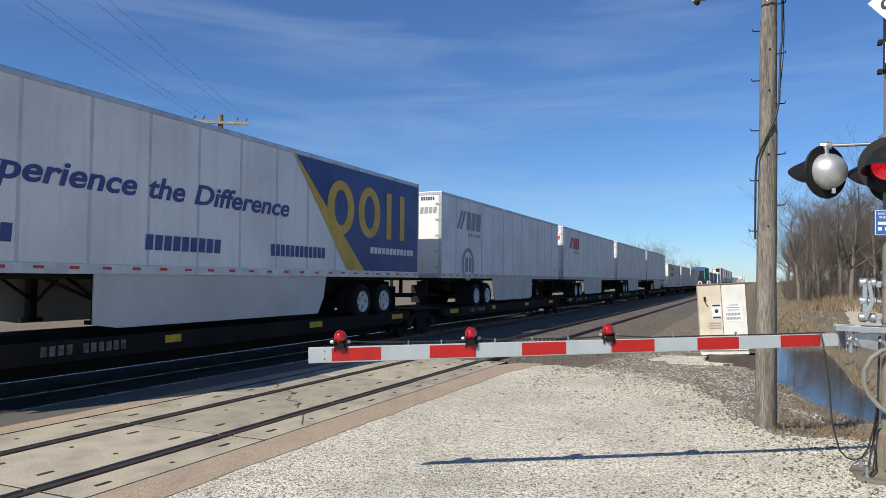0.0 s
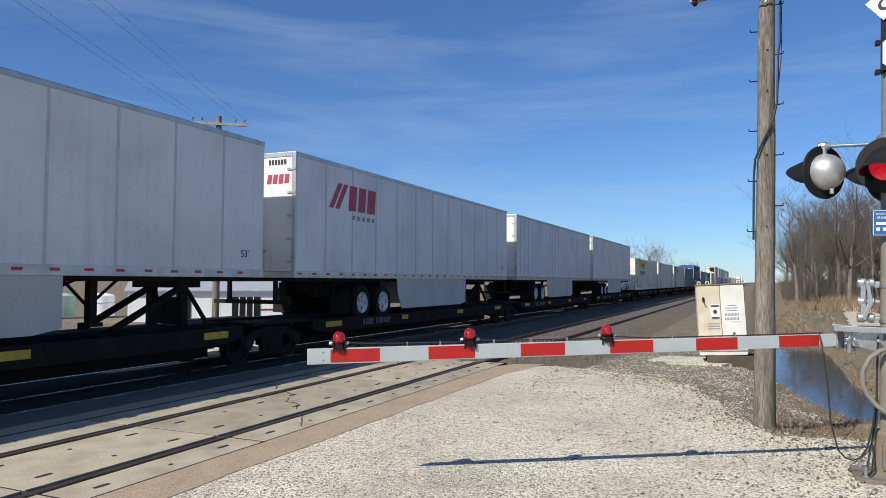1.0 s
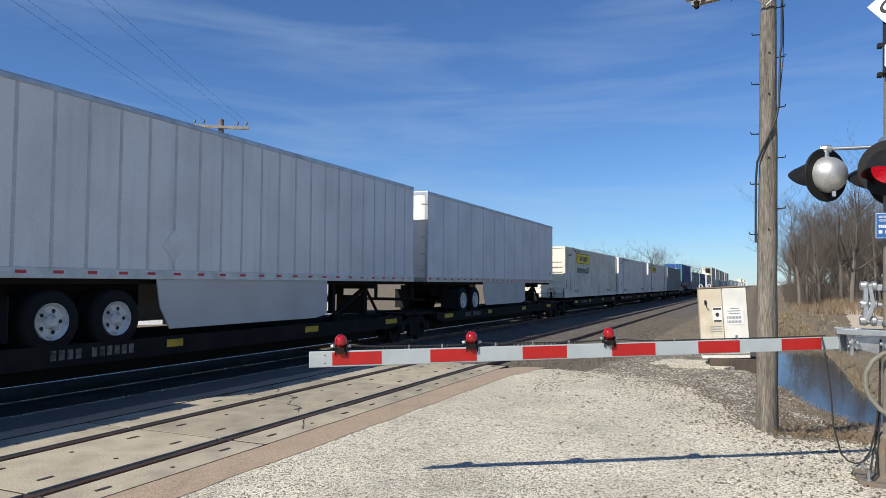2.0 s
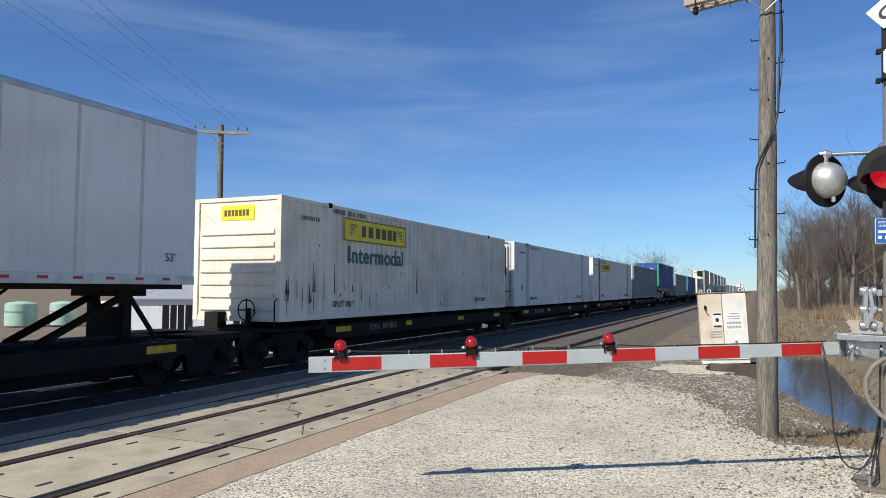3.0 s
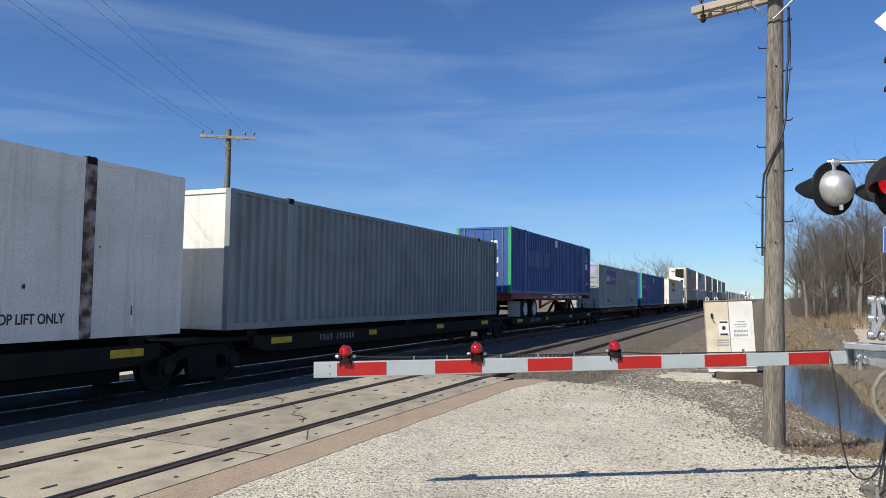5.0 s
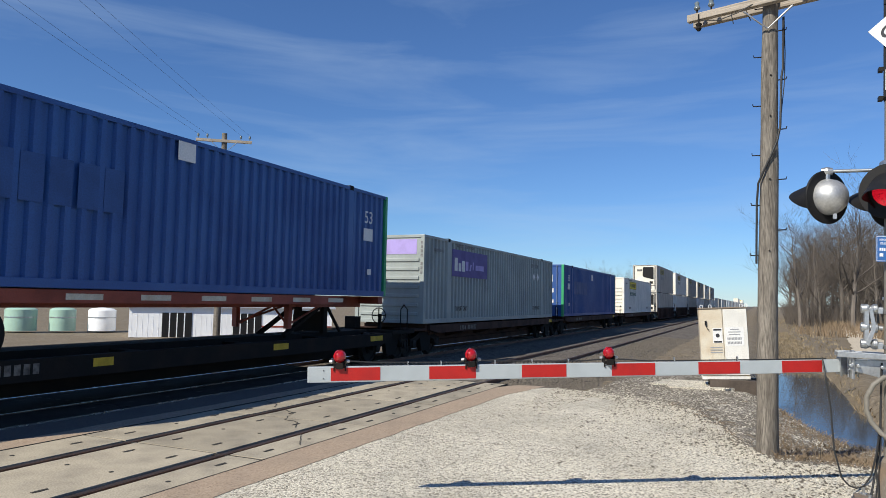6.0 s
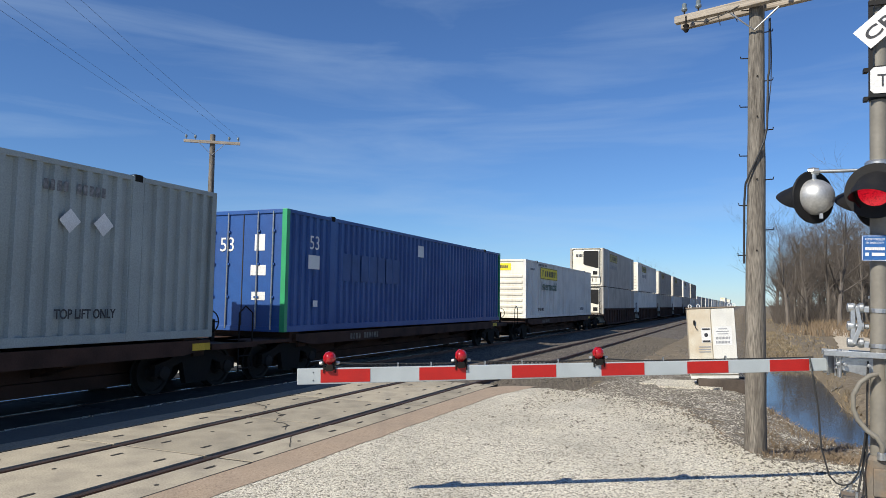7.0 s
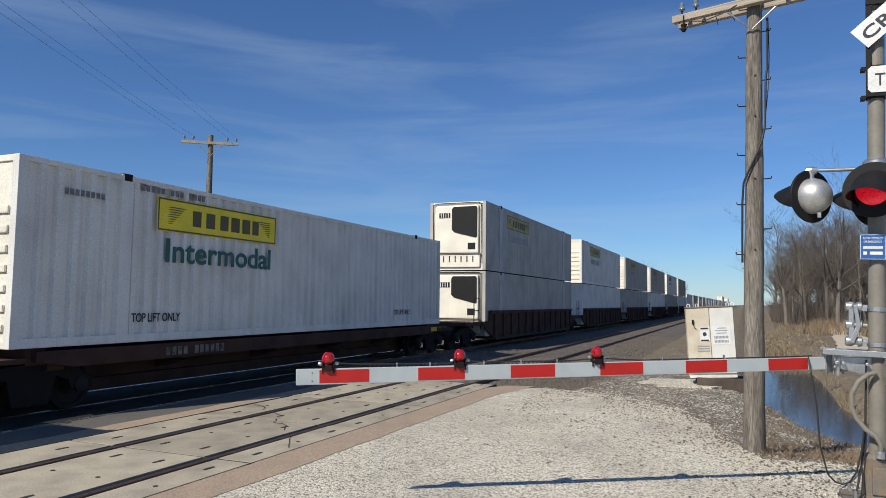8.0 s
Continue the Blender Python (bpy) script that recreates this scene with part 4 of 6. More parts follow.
def lift_words(y, z=0.42):
    def f(root, L, zb):
        x = W2 - 0.006
        lettering("lift_lettering", "TOP LIFT ONLY", 0.16, M["ink"], root, on_side(x, y, zb + z), width=1.18, bold=0.004)
        lettering("lift_lettering", "TOP LIFT ONLY", 0.16, M["ink"], root, on_side(x, L - 3.6, zb + z), width=1.18, bold=0.004)
        block_marks("stack_mark", root, on_side(x, y + 0.1, zb + 2.735), [(i * 0.12, i * 0.12 + 0.085, 0, 0.11, 0) for i in range(14) if i not in (5, 9)], M["worn_ink"])
        block_marks("tare_mark", root, on_side(x, 0.8, zb + 2.45), [(i * 0.1, i * 0.1 + 0.07, 0, 0.1, 0) for i in range(8)], M["worn_ink"])
    return f


def rust_spots(seed, count):
    """Small rust patches and scrapes low on the side walls."""
    def f(root, L, zb):
        rng = random.Random(seed)
        for i in range(count):
            y, z, r = rng.uniform(0.6, L - 0.6), zb + rng.uniform(0.25, 1.9) ** 1.0, rng.uniform(0.012, 0.035)
            pts = [(r * rng.uniform(0.5, 1.1) * math.cos(a), r * rng.uniform(0.6, 2.0) * math.sin(a)) for a in (0, 0.8, 1.6, 2.4, 3.1, 3.9, 4.7, 5.5)]
            part("rust_spot", Shape().slab(pts, "z", 0, 0.003), M["dark_rust"], root, m=on_side(W2 - 0.011, y, z))
    return f


def rust_runs(seed, count):
    """Dark runs of rust down the waves, most of them low and near the end."""
    def f(root, L, zb):
        rng = random.Random(seed)
        for i in range(count):
            y = 0.25 + (L - 0.6) * rng.random() ** 2.2
            h, w = rng.uniform(0.15, 0.85), rng.uniform(0.010, 0.028)
            z = zb + rng.uniform(0.2, 0.75)
            k = rng.uniform(0.2, 0.7)
            part("rust_run", Shape().slab([(-w, 0), (w, 0.02), (w * 0.7, h * k), (w * 0.2, h), (-w * 0.4, h * 0.95), (-w * 0.8, h * k)], "z", 0, 0.003), M["dark_rust"], root, m=on_side(W2 - 0.011, y, z))
    return f


def size_words(root, L, zb):
    lettering("length_mark", "53", 0.24, M["ink"], root, on_side(W2 - 0.009, 1.0, zb + 0.75), width=0.28, bold=0.006)


def purple_marks(root, L, zb):
    x = W2 - 0.008
    p = part("purple_panel", Shape().box(0, 3.6, 0, 0.98, 0, 0.004), M["purple"], root, "purple panel with white bars", m=on_side(x, 2.35, zb + 1.66))
    block_marks("white_bars", p, pose(0, 0, 0.004), [(0.22, 0.5, 0.2, 0.68, 0), (0.6, 0.84, 0.2, 0.5, 0), (0.92, 1.2, 0.2, 0.6, 0)], M["sign_white"])
    block_marks("faded_bars", p, pose(0, 0, 0.004), [(1.3, 1.55, 0.25, 0.6, 0), (1.65, 1.8, 0.25, 0.5, 0.1), (2.0, 2.1, 0.3, 0.6, 0), (2.3, 3.2, 0.3, 0.5, 0)], M["lilac"])


def placards(root, L, zb):
    x = W2 - 0.008
    for u in (-1.0, -0.42):
        part("end_placard", Shape().slab([(u, -0.2), (u + 0.2, 0), (u, 0.2), (u - 0.2, 0)], "y", -0.008, -0.003), M["sign_white"], root, "white diamond placard", m=pose(0, 0, zb + 1.88))
    for y in (L - 2.5, L - 1.85):
        part("placard", Shape().slab([(0, -0.2), (0.2, 0), (0, 0.2), (-0.2, 0)], "z", 0, 0.004), M["sign_white"], root, "white diamond placard", m=on_side(x, y - 0.9, zb + 2.0))
    block_marks("upright_number", root, on_end(W2 - 0.13, -0.004, zb + 1.65), [(0, 0.07, i * 0.14, i * 0.14 + 0.1, 0) for i in range(8) if i != 3], M["worn_ink"])
    block_marks("number_mark", root, on_side(x, L - 3.9, zb + 2.45), [(i * 0.12, i * 0.12 + 0.075, 0, 0.17, 0) for i in range(10) if i != 4], M["worn_ink"])


def blue_marks(number_at, plate_at, plate_z=2.25):
    def f(root, L, zb):
        x = W2 - 0.008
        y = number_at % L
        lettering("length_mark", "53", 0.36, M["sign_white"], root, on_side(x, y, zb + 2.05), width=0.42)
        for py, z, w, h in ((y - 0.05, 1.55, 0.5, 0.35), (plate_at, plate_z, 0.45, 0.38), (y + 0.2, 0.6, 0.2, 0.16)):
            part("white_plate", Shape().box(0, w, 0, h, 0, 0.004), M["sign_white"], root, m=on_side(x, py, zb + z))
        block_marks("faded_mark", root, on_side(x - 0.002, 2.6, zb + 1.3), [(0.5 * i, 0.5 * i + 0.4, 0, 0.75, 0) for i in range(7)], M["box_blue_dark"])
        lettering("length_mark", "53", 0.36, M["sign_white"], root, on_end(-0.7, 0.03, zb + 1.95), width=0.42)
    return f


M["dark_rust"] = mat("dark_rust", (0.07, 0.042, 0.03), 0.9, stain=(20, 0.4))
M["box_blue_dark"] = mat("blue_repaint", (0.018, 0.068, 0.235), 0.5, stain=(1.5, 0.25))


# ---- rail cars ----
def bogie(parent, y):
    """Two-axle truck: cast side frames with spring windows, wheels, bolster."""
    def side_frame():
        return Shape().slab([(-1.12, 0.36), (-1.12, 0.58), (-0.8, 0.66), (-0.45, 0.80), (0.45, 0.80), (0.8, 0.66), (1.12, 0.58), (1.12, 0.36), (0.72, 0.36), (0.66, 0.52), (0.42, 0.60), (0.34, 0.30), (0.30, 0.17), (-0.30, 0.17), (-0.34, 0.30), (-0.42, 0.60), (-0.66, 0.52), (-0.72, 0.36)], "x", -0.065, 0.065).mesh("side_frame", M["dark_steel"])
    def bolster():
        s = Shape().box(-1.0, 1.0, -0.24, 0.24, 0.56, 0.74)
        for sx in (-1, 1):
            for dy in (-0.18, 0.0, 0.18):
                s.tube([(sx * 0.99, dy, 0.20), (sx * 0.99, dy, 0.56)], 0.07, 8)
        return s.mesh("bogie", M["wheel_steel"])
    f = put("bogie", once("bolster", bolster), parent, pose(0, y, 0))
    for sx in (-1, 1):
        put("side_frame", once("side_frame", side_frame), f, pose(sx * 0.995, 0, 0))
    def wheelset():
        s = Shape().tube([(-1.05, 0, 0.42), (1.05, 0, 0.42)], 0.08, 10)
        for sx in (-1, 1):
            s.lathe([(0.66 * sx, 0.46), (0.69 * sx, 0.46), (0.70 * sx, 0.425), (0.80 * sx, 0.418), (0.80 * sx, 0.36), (0.76 * sx, 0.34), (0.76 * sx, 0.18), (0.82 * sx, 0.14), (0.82 * sx, 0.05)], (0, 0, 0.42), (1, 0, 0), 28)
            s.lathe([(1.0 * sx, 0.13), (1.09 * sx, 0.13), (1.11 * sx, 0.08)], (0, 0, 0.42), (1, 0, 0), 12)
        return s.mesh("wheelset", M["wheel_steel"], smooth=True)
    for dy in (-0.89, 0.89):
        put("wheelset", once("wheelset", wheelset), f, pose(0, dy, 0))
    return f


def spine_car(y0, y1, paint, label, first=True, last=False, hitch=None, sill=(0.52, 0.86), trays=True, tread=0.74):
    """One unit of an articulated spine car between the bogie middles y0 and y1."""
    L = y1 - y0
    root = on_train(thing("spine_car", pose(XF, y0, 0), label, "rail car", "rail cars of the train"), y0)
    part("spine", Shape().box(-0.38, 0.38, -0.2, L + 0.2 * last - 0.35, 0.42, 0.92).box(-0.45, 0.45, 1.25, L - 1.45, 0.19, 0.419), paint, root, bevel=0.02)
    for sx in (-1, 1):
        x0, x1 = sorted((sx * 1.12, sx * 1.27))
        part("side_sill", Shape().slab([(1.3, sill[1]), (L - 1.3, sill[1]), (L - 1.3, sill[0] + 0.12), (L - 2.0, sill[0]), (2.0, sill[0]), (1.3, sill[0] + 0.12)], "x", x0, x1), paint, root)
        if trays:
            part("wheel_tray", Shape().box(sx * 0.8 - 0.36, sx * 0.8 + 0.36, 1.5, L - 4.2, tread - 0.09, tread), paint, root)
        for f, w in ((0.11, 0.75), (0.36, 0.4), (0.62, 0.55), (0.86, 0.7)) if paint is M["dark_steel"] else ((0.9, 0.5),):
            x = sx * 1.27
            part("yellow_mark", Shape().box(*sorted((x, x + sx * 0.004)), f * L, f * L + w, sill[1] - 0.20, sill[1] - 0.06), M["yellow"], root)
        x = sx * 1.27
        bars = Shape()
        for i in range(11):
            if i != 4:
                bars.box(*sorted((x, x + sx * 0.004)), 0.22 * L + i * 0.15, 0.22 * L + i * 0.15 + 0.10, sill[1] - 0.23, sill[1] - 0.07)
        tagged(part("reporting_mark", bars, M["faded_stencil"], root), kind="stuff")
    for i in range(6):
        y = 1.6 + i * (L - 3.2) / 5
        part("cross_arm", Shape().slab([(-1.13, 0.70), (-0.385, 0.50), (-0.385, 0.85), (-1.13, 0.84)], "y", y, y + 0.3), paint, root)
        part("cross_arm", Shape().slab([(1.13, 0.70), (1.13, 0.84), (0.385, 0.85), (0.385, 0.50)], "y", y, y + 0.3), paint, root)
    if not trays:
        for y in (1.2, L * 0.5, L - 1.9):
            part("pedestal", Shape().box(-1.15, 1.15, y, y + 0.35, 0.80, 1.079), paint, root, bevel=0.01)
    part("platform", Shape().box(-1.2, 1.2, -0.9, 1.2, 0.84, 0.92), paint, root, bevel=0.01)
    if hitch is not None:
        h = Shape()
        for sx in (-1, 1):
            h.box(sx * 0.42 - 0.07, sx * 0.42 + 0.07, -0.1, 0.08, 0.9, 1.86, pose(0, hitch, 0))
            h.tube([(sx * 0.42, hitch - 0.02, 1.72), (sx * 0.40, hitch - 1.75, 0.9)], 0.075, 6)
            h.tube([(sx * 0.42, hitch, 1.8), (sx * 0.62, hitch + 0.5, 0.95)], 0.05, 6)
        h.box(-0.62, 0.62, hitch - 0.35, hitch + 0.3, 1.70, 1.83)
        h.box(-0.42, 0.42, hitch - 0.12, hitch - 0.06, 0.95, 1.5)
        part("hitch_stand", h, M["dark_steel"], root, "black trailer hitch stand")
    bogie(root, 1.4 if first and last else 0.0)
    if last:
        bogie(root, L - 1.4 if first else L - 0.9)
        part("end_platform", Shape().box(-1.25, 1.25, L - 1.2, L + 0.25, 0.80, 0.92).box(-0.16, 0.16, L, L + 0.75, 0.62, 0.86), paint, root)
    if first:
        part("ladder", Shape().tube([(1.22, -0.75, 0.25), (1.22, -0.75, 1.55), (1.22, -0.55, 1.7), (1.22, -0.3, 1.55), (1.22, -0.3, 0.25)], 0.018, 6).tube([(1.22, -0.75, 0.35), (1.22, -0.3, 0.35)], 0.018, 6).tube([(1.22, -0.75, 0.62), (1.22, -0.3, 0.62)], 0.018, 6), M["dark_steel"], root)
        part("brake_gear", Shape().box(-0.7, -0.3, -0.9, -0.6, 0.9, 1.3).tube([(0.5 + 0.24 * math.cos(i * 0.3927), -0.85, 1.35 + 0.24 * math.sin(i * 0.3927)) for i in range(17)], 0.016, 6).box(0.27, 0.73, -0.86, -0.84, 1.335, 1.365).box(0.485, 0.515, -0.86, -0.84, 1.12, 1.58).box(0.46, 0.54, -0.83, -0.73, 0.9, 1.4), M["dark_steel"], root)
    return root


def well_car(y0, y1, label):
    """A double-stack well between bogies, with ribbed side walls."""
    L = y1 - y0
    root = on_train(thing("well_car", pose(XF, y0, 0), label, "rail car", "rail cars of the train"), y0)
    for sx in (-1, 1):
        x0, x1 = sorted((sx * 1.33, sx * 1.39))
        part("well_side", Shape().slab([(1.2, 1.05), (1.9, 1.05), (2.0, 1.42), (L - 2.0, 1.42), (L - 1.9, 1.05), (L - 1.2, 1.05), (L - 1.4, 0.75), (L - 2.5, 0.3), (2.5, 0.3), (1.4, 0.75)], "x", x0, x1), M["brown_steel"], root)
        part("top_chord", Shape().box(*sorted((sx * 1.30, sx * 1.45)), 2.0, L - 2.0, 1.36, 1.50), M["brown_steel"], root, bevel=0.01)
        for i in range(13):
            y = 2.4 + i * (L - 4.9) / 12
            part("rib", Shape().box(*sorted((sx * 1.39, sx * 1.47)), y, y + 0.10, 0.36, 1.36), M["brown_steel"], root)
        part("bottom_sill", Shape().box(*sorted((sx * 1.30, sx * 1.45)), 2.6, L - 2.6, 0.24, 0.36), M["brown_steel"], root)
    part("well_floor", Shape().box(-1.3, 1.3, 1.9, L - 1.9, 0.30, 0.40), M["dark_steel"], root)
    for a, b in ((-0.6, 1.9), (L - 1.9, L - 0.65)):
        part("end_deck", Shape().box(-1.3, 1.3, a, b, 0.90, 1.04).box(-0.35, 0.35, a, b, 0.55, 0.899), M["brown_steel"], root)
    part("grab_rail", Shape().tube([(1.2, 0.5, 1.04), (1.2, 0.5, 2.0), (1.2, 1.1, 2.0), (1.2, 1.1, 1.04)], 0.02, 6).tube([(1.2, 0.5, 1.5), (1.2, 1.1, 1.5)], 0.02, 6), M["dark_steel"], root)
    bogie(root, 0.0)
    return root


WHITE_VAN = "white dry van semi-trailer riding on a spine car"
trailer(5.3, 21.33, "white semi-trailer with a deep blue and gold rear quarter", rear_low=False, skirt=(5.3, 12.2), marks=[slogan_marks], navy=True, axle=2.2)
trailer(23.17, 39.0, "white dry van trailer with faded grey slanted mark and ring", marks=[slant_marks(M["grey_ink"], 1.35, 3.75, 2.6, 0.70, True, True), length_mark], axle=3.5)
trailer(40.18, 55.9, "white dry van trailer with crimson slanted mark and pale skirts", marks=[slant_marks(M["crimson"], 1.45, 3.75, 2.55, 0.68), length_mark])
trailer(57.3, 73.1, "plain white dry van trailer with ribbed side on a spine car", marks=[square_mark], seam=0.61)
trailer(74.15, 89.93, "plain pale grey-white dry van trailer on a spine car", marks=[length_mark])
for i, (a, b, last) in enumerate(((4.3, 22.1, False), (22.1, 39.7, False), (39.7, 56.8, False), (56.8, 73.7, False), (73.7, 91.3, True))):
    spine_car(a, b, M["dark_steel"], "grimy black spine car unit with yellow marks", first=i == 0, last=last, hitch={0: 2.0}.get(i, b - a - 2.2))

container(92.64, 108.47, 1.08, M["box_cream"], "cream corrugated container with yellow panel and rust runs", end="ribs", marks=[yellow_panel_marks(2.72, True), lift_words(2.1, 0.30), rust_spots(3, 26), rust_runs(4, 22)])
container(109.8, 125.46, 1.08, M["box_white"], "white smooth-sided refrigerated container with cooling unit", end="reefer", wave=False, corner=M["sign_white"], marks=[lift_words(2.45, 0.26), size_words, rust_spots(8, 6)])
container(126.67, 142.54, 1.08, M["box_white"], "white flat-sided container with yellow panel and rusted lifting posts", end="panel", wave=False, post_paint=M["rust"], marks=[yellow_panel_marks(2.5, False), lift_words(2.55, 0.27), rust_spots(5, 12), rust_runs(7, 10)])
container(143.8, 159.8, 1.08, M["box_dkgrey"], "slate grey corrugated container on a spine car", end="panel", end_paint=M["box_white"], marks=[])
for i, (a, b, last) in enumerate(((93.3, 109.4, False), (109.4, 126.4, False), (126.4, 143.4, False), (143.4, 160.6, False))):
    spine_car(a, b, M["dark_steel"], "grimy black spine car unit with yellow marks", first=i == 0, last=last, sill=(0.55, 0.92), trays=False)


def chassis(y0, y1):
    """A red container chassis with its wheels on the spine car."""
    L = y1 - y0
    root = on_train(thing("container_chassis", pose(XF, y0, 0), "orange-red container chassis with pale-rimmed wheels", "chassis", "trailers on the train"), y0)
    for sx in (-1, 1):
        part("main_beam", Shape().box(sx * 0.55 - 0.07, sx * 0.55 + 0.07, 0.3, L - 0.3, 1.62, 1.93), M["chassis_red"], root, bevel=0.01)
        part("side_rail", Shape().box(*sorted((sx * 1.2, sx * 1.28)), 0.3, L - 2.5, 1.70, 1.92), M["chassis_red"], root, bevel=0.01)
        plates = Shape()
        for i in range(6):
            plates.box(*sorted((sx * 1.28, sx * 1.285)), 5.0 + i * 1.5, 5.7 + i * 1.5, 1.76, 1.86)
        part("marker_plates", plates, M["cabinet"], root)
        part("landing_leg", Shape().box(sx * 0.8 - 0.07, sx * 0.8 + 0.07, 11.4, 11.54, 1.1, 1.7).tube([(sx * 0.8, 11.5, 1.15), (0, 11.9, 1.65)], 0.03, 6).tube([(sx * 0.8, 11.5, 1.2), (sx * 0.55, 13.2, 1.65)], 0.03, 6), M["chassis_red"], root)
        # far flap is tyre black: the shade it hangs in is put into its colour
        part("mudflap", Shape().box(sx * 0.95 - 0.3, sx * 0.95 + 0.3, 1.45, 1.47, 0.9, 1.6), M["skirt"] if sx > 0 else M["tyre"], root)
        for y in (2.2, 3.6):
            road_wheel(root, sx * 0.96, y, 1.24, sx)
    part("bolster_beam", Shape().box(-1.28, 1.28, 0.15, 0.4, 1.66, 1.93).box(-1.28, 1.28, L - 0.4, L - 0.15, 1.72, 1.93).box(-1.1, 1.1, 8.0, 8.15, 1.7, 1.9), M["chassis_red"], root)
    part("axles", Shape().tube([(-1, 2.2, 1.24), (1, 2.2, 1.24)], 0.065).tube([(-1, 3.6, 1.24), (1, 3.6, 1.24)], 0.065).box(-0.62, 0.62, 1.7, 4.2, 1.4, 1.62), M["dark_steel"], root)
    return root


container(161.6, 177.1, 1.94, M["box_blue"], "blue corrugated container with green corner posts on a red road chassis", end="doors", corner=M["box_green"], marks=[blue_marks(-1.3, 7.2, 2.5)])
chassis(161.6, 177.1)
spine_car(160.6, 178.9, M["dark_steel"], "grimy black spine car unit with yellow marks", first=False, last=True, hitch=14.6)
container(179.68, 195.62, 1.08, M["box_grey"], "pale grey-green corrugated container with a purple panel", end="ribs", marks=[purple_marks, placards, lift_words(2.7)])
container(198.05, 214.0, 1.08, M["box_blue"], "blue corrugated container with bright green corner posts", end="doors", corner=M["box_green"], marks=[blue_marks(1.0, 7.35)])
container(218.02, 234.07, 1.08, M["box_white"], "white corrugated container with yellow panel and green lettering", end="ribs", end_paint=M["box_cream"], marks=[yellow_panel_marks(2.75, True), lift_words(2.25, 0.36)])
for a, b in ((179.0, 196.9), (197.3, 214.9), (217.2, 235.2)):
    spine_car(a, b, M["brown_steel"], "oxide-brown spine car with a deep side sill", first=True, last=True, sill=(0.74, 1.02), trays=False)

# double stacks and the rest of the train
for i in range(6):
    y = 238.93 + 19.3 * i
    p = (M["box_dull"], M["box_white"], M["box_dull"])[i % 3]
    rf = i == 0
    container(y, y + 16.1, 0.42, (M["box_dull"], M["box_white"])[i % 2], "grimy white container in the well of a stack car", end="reefer" if rf else "panel", wave=not rf, name="lower_container", height=2.75)
    container(y, y + 16.1, 3.22, p, "cream-white container stacked on top of another", end="reefer" if rf else "ribs", wave=not rf, name="upper_container", end_paint=M["box_cream"], marks=[yellow_panel_marks(2.9, True, True)])
    well_car(y - 1.6, y + 17.7, "rust-brown double-stack well car with ribbed sides")


# ---- rest of the train, far away ----
def far_train():
    """Single boxes on spine cars, and a few more stacks at the very end."""
    wells = [o for o, _ in MOVING if o.name.startswith("well_car")]
    spines = [o for o, _ in MOVING if o.name.startswith("spine_car")]
    lows = [o for o, _ in MOVING if o.name.startswith("lower_container")]
    ups = [o for o, _ in MOVING if o.name.startswith("upper_container")]
    for i in range(24):
        y = 238.93 + 19.3 * (6 + i)
        stacked = i in (13, 14, 20, 21)
        on_train(copy_thing(lows[1 + i % 5], pose(XF, y, 0 if stacked else 0.66)), y)
        if stacked:
            on_train(copy_thing(wells[1], pose(XF, y - 1.6, 0)), y - 1.6)
            on_train(copy_thing(ups[1 + i % 5], pose(XF, y, 0)), y)
        else:
            on_train(copy_thing(spines[-1], pose(XF, y - 0.9, 0)), y - 0.9)


far_train()


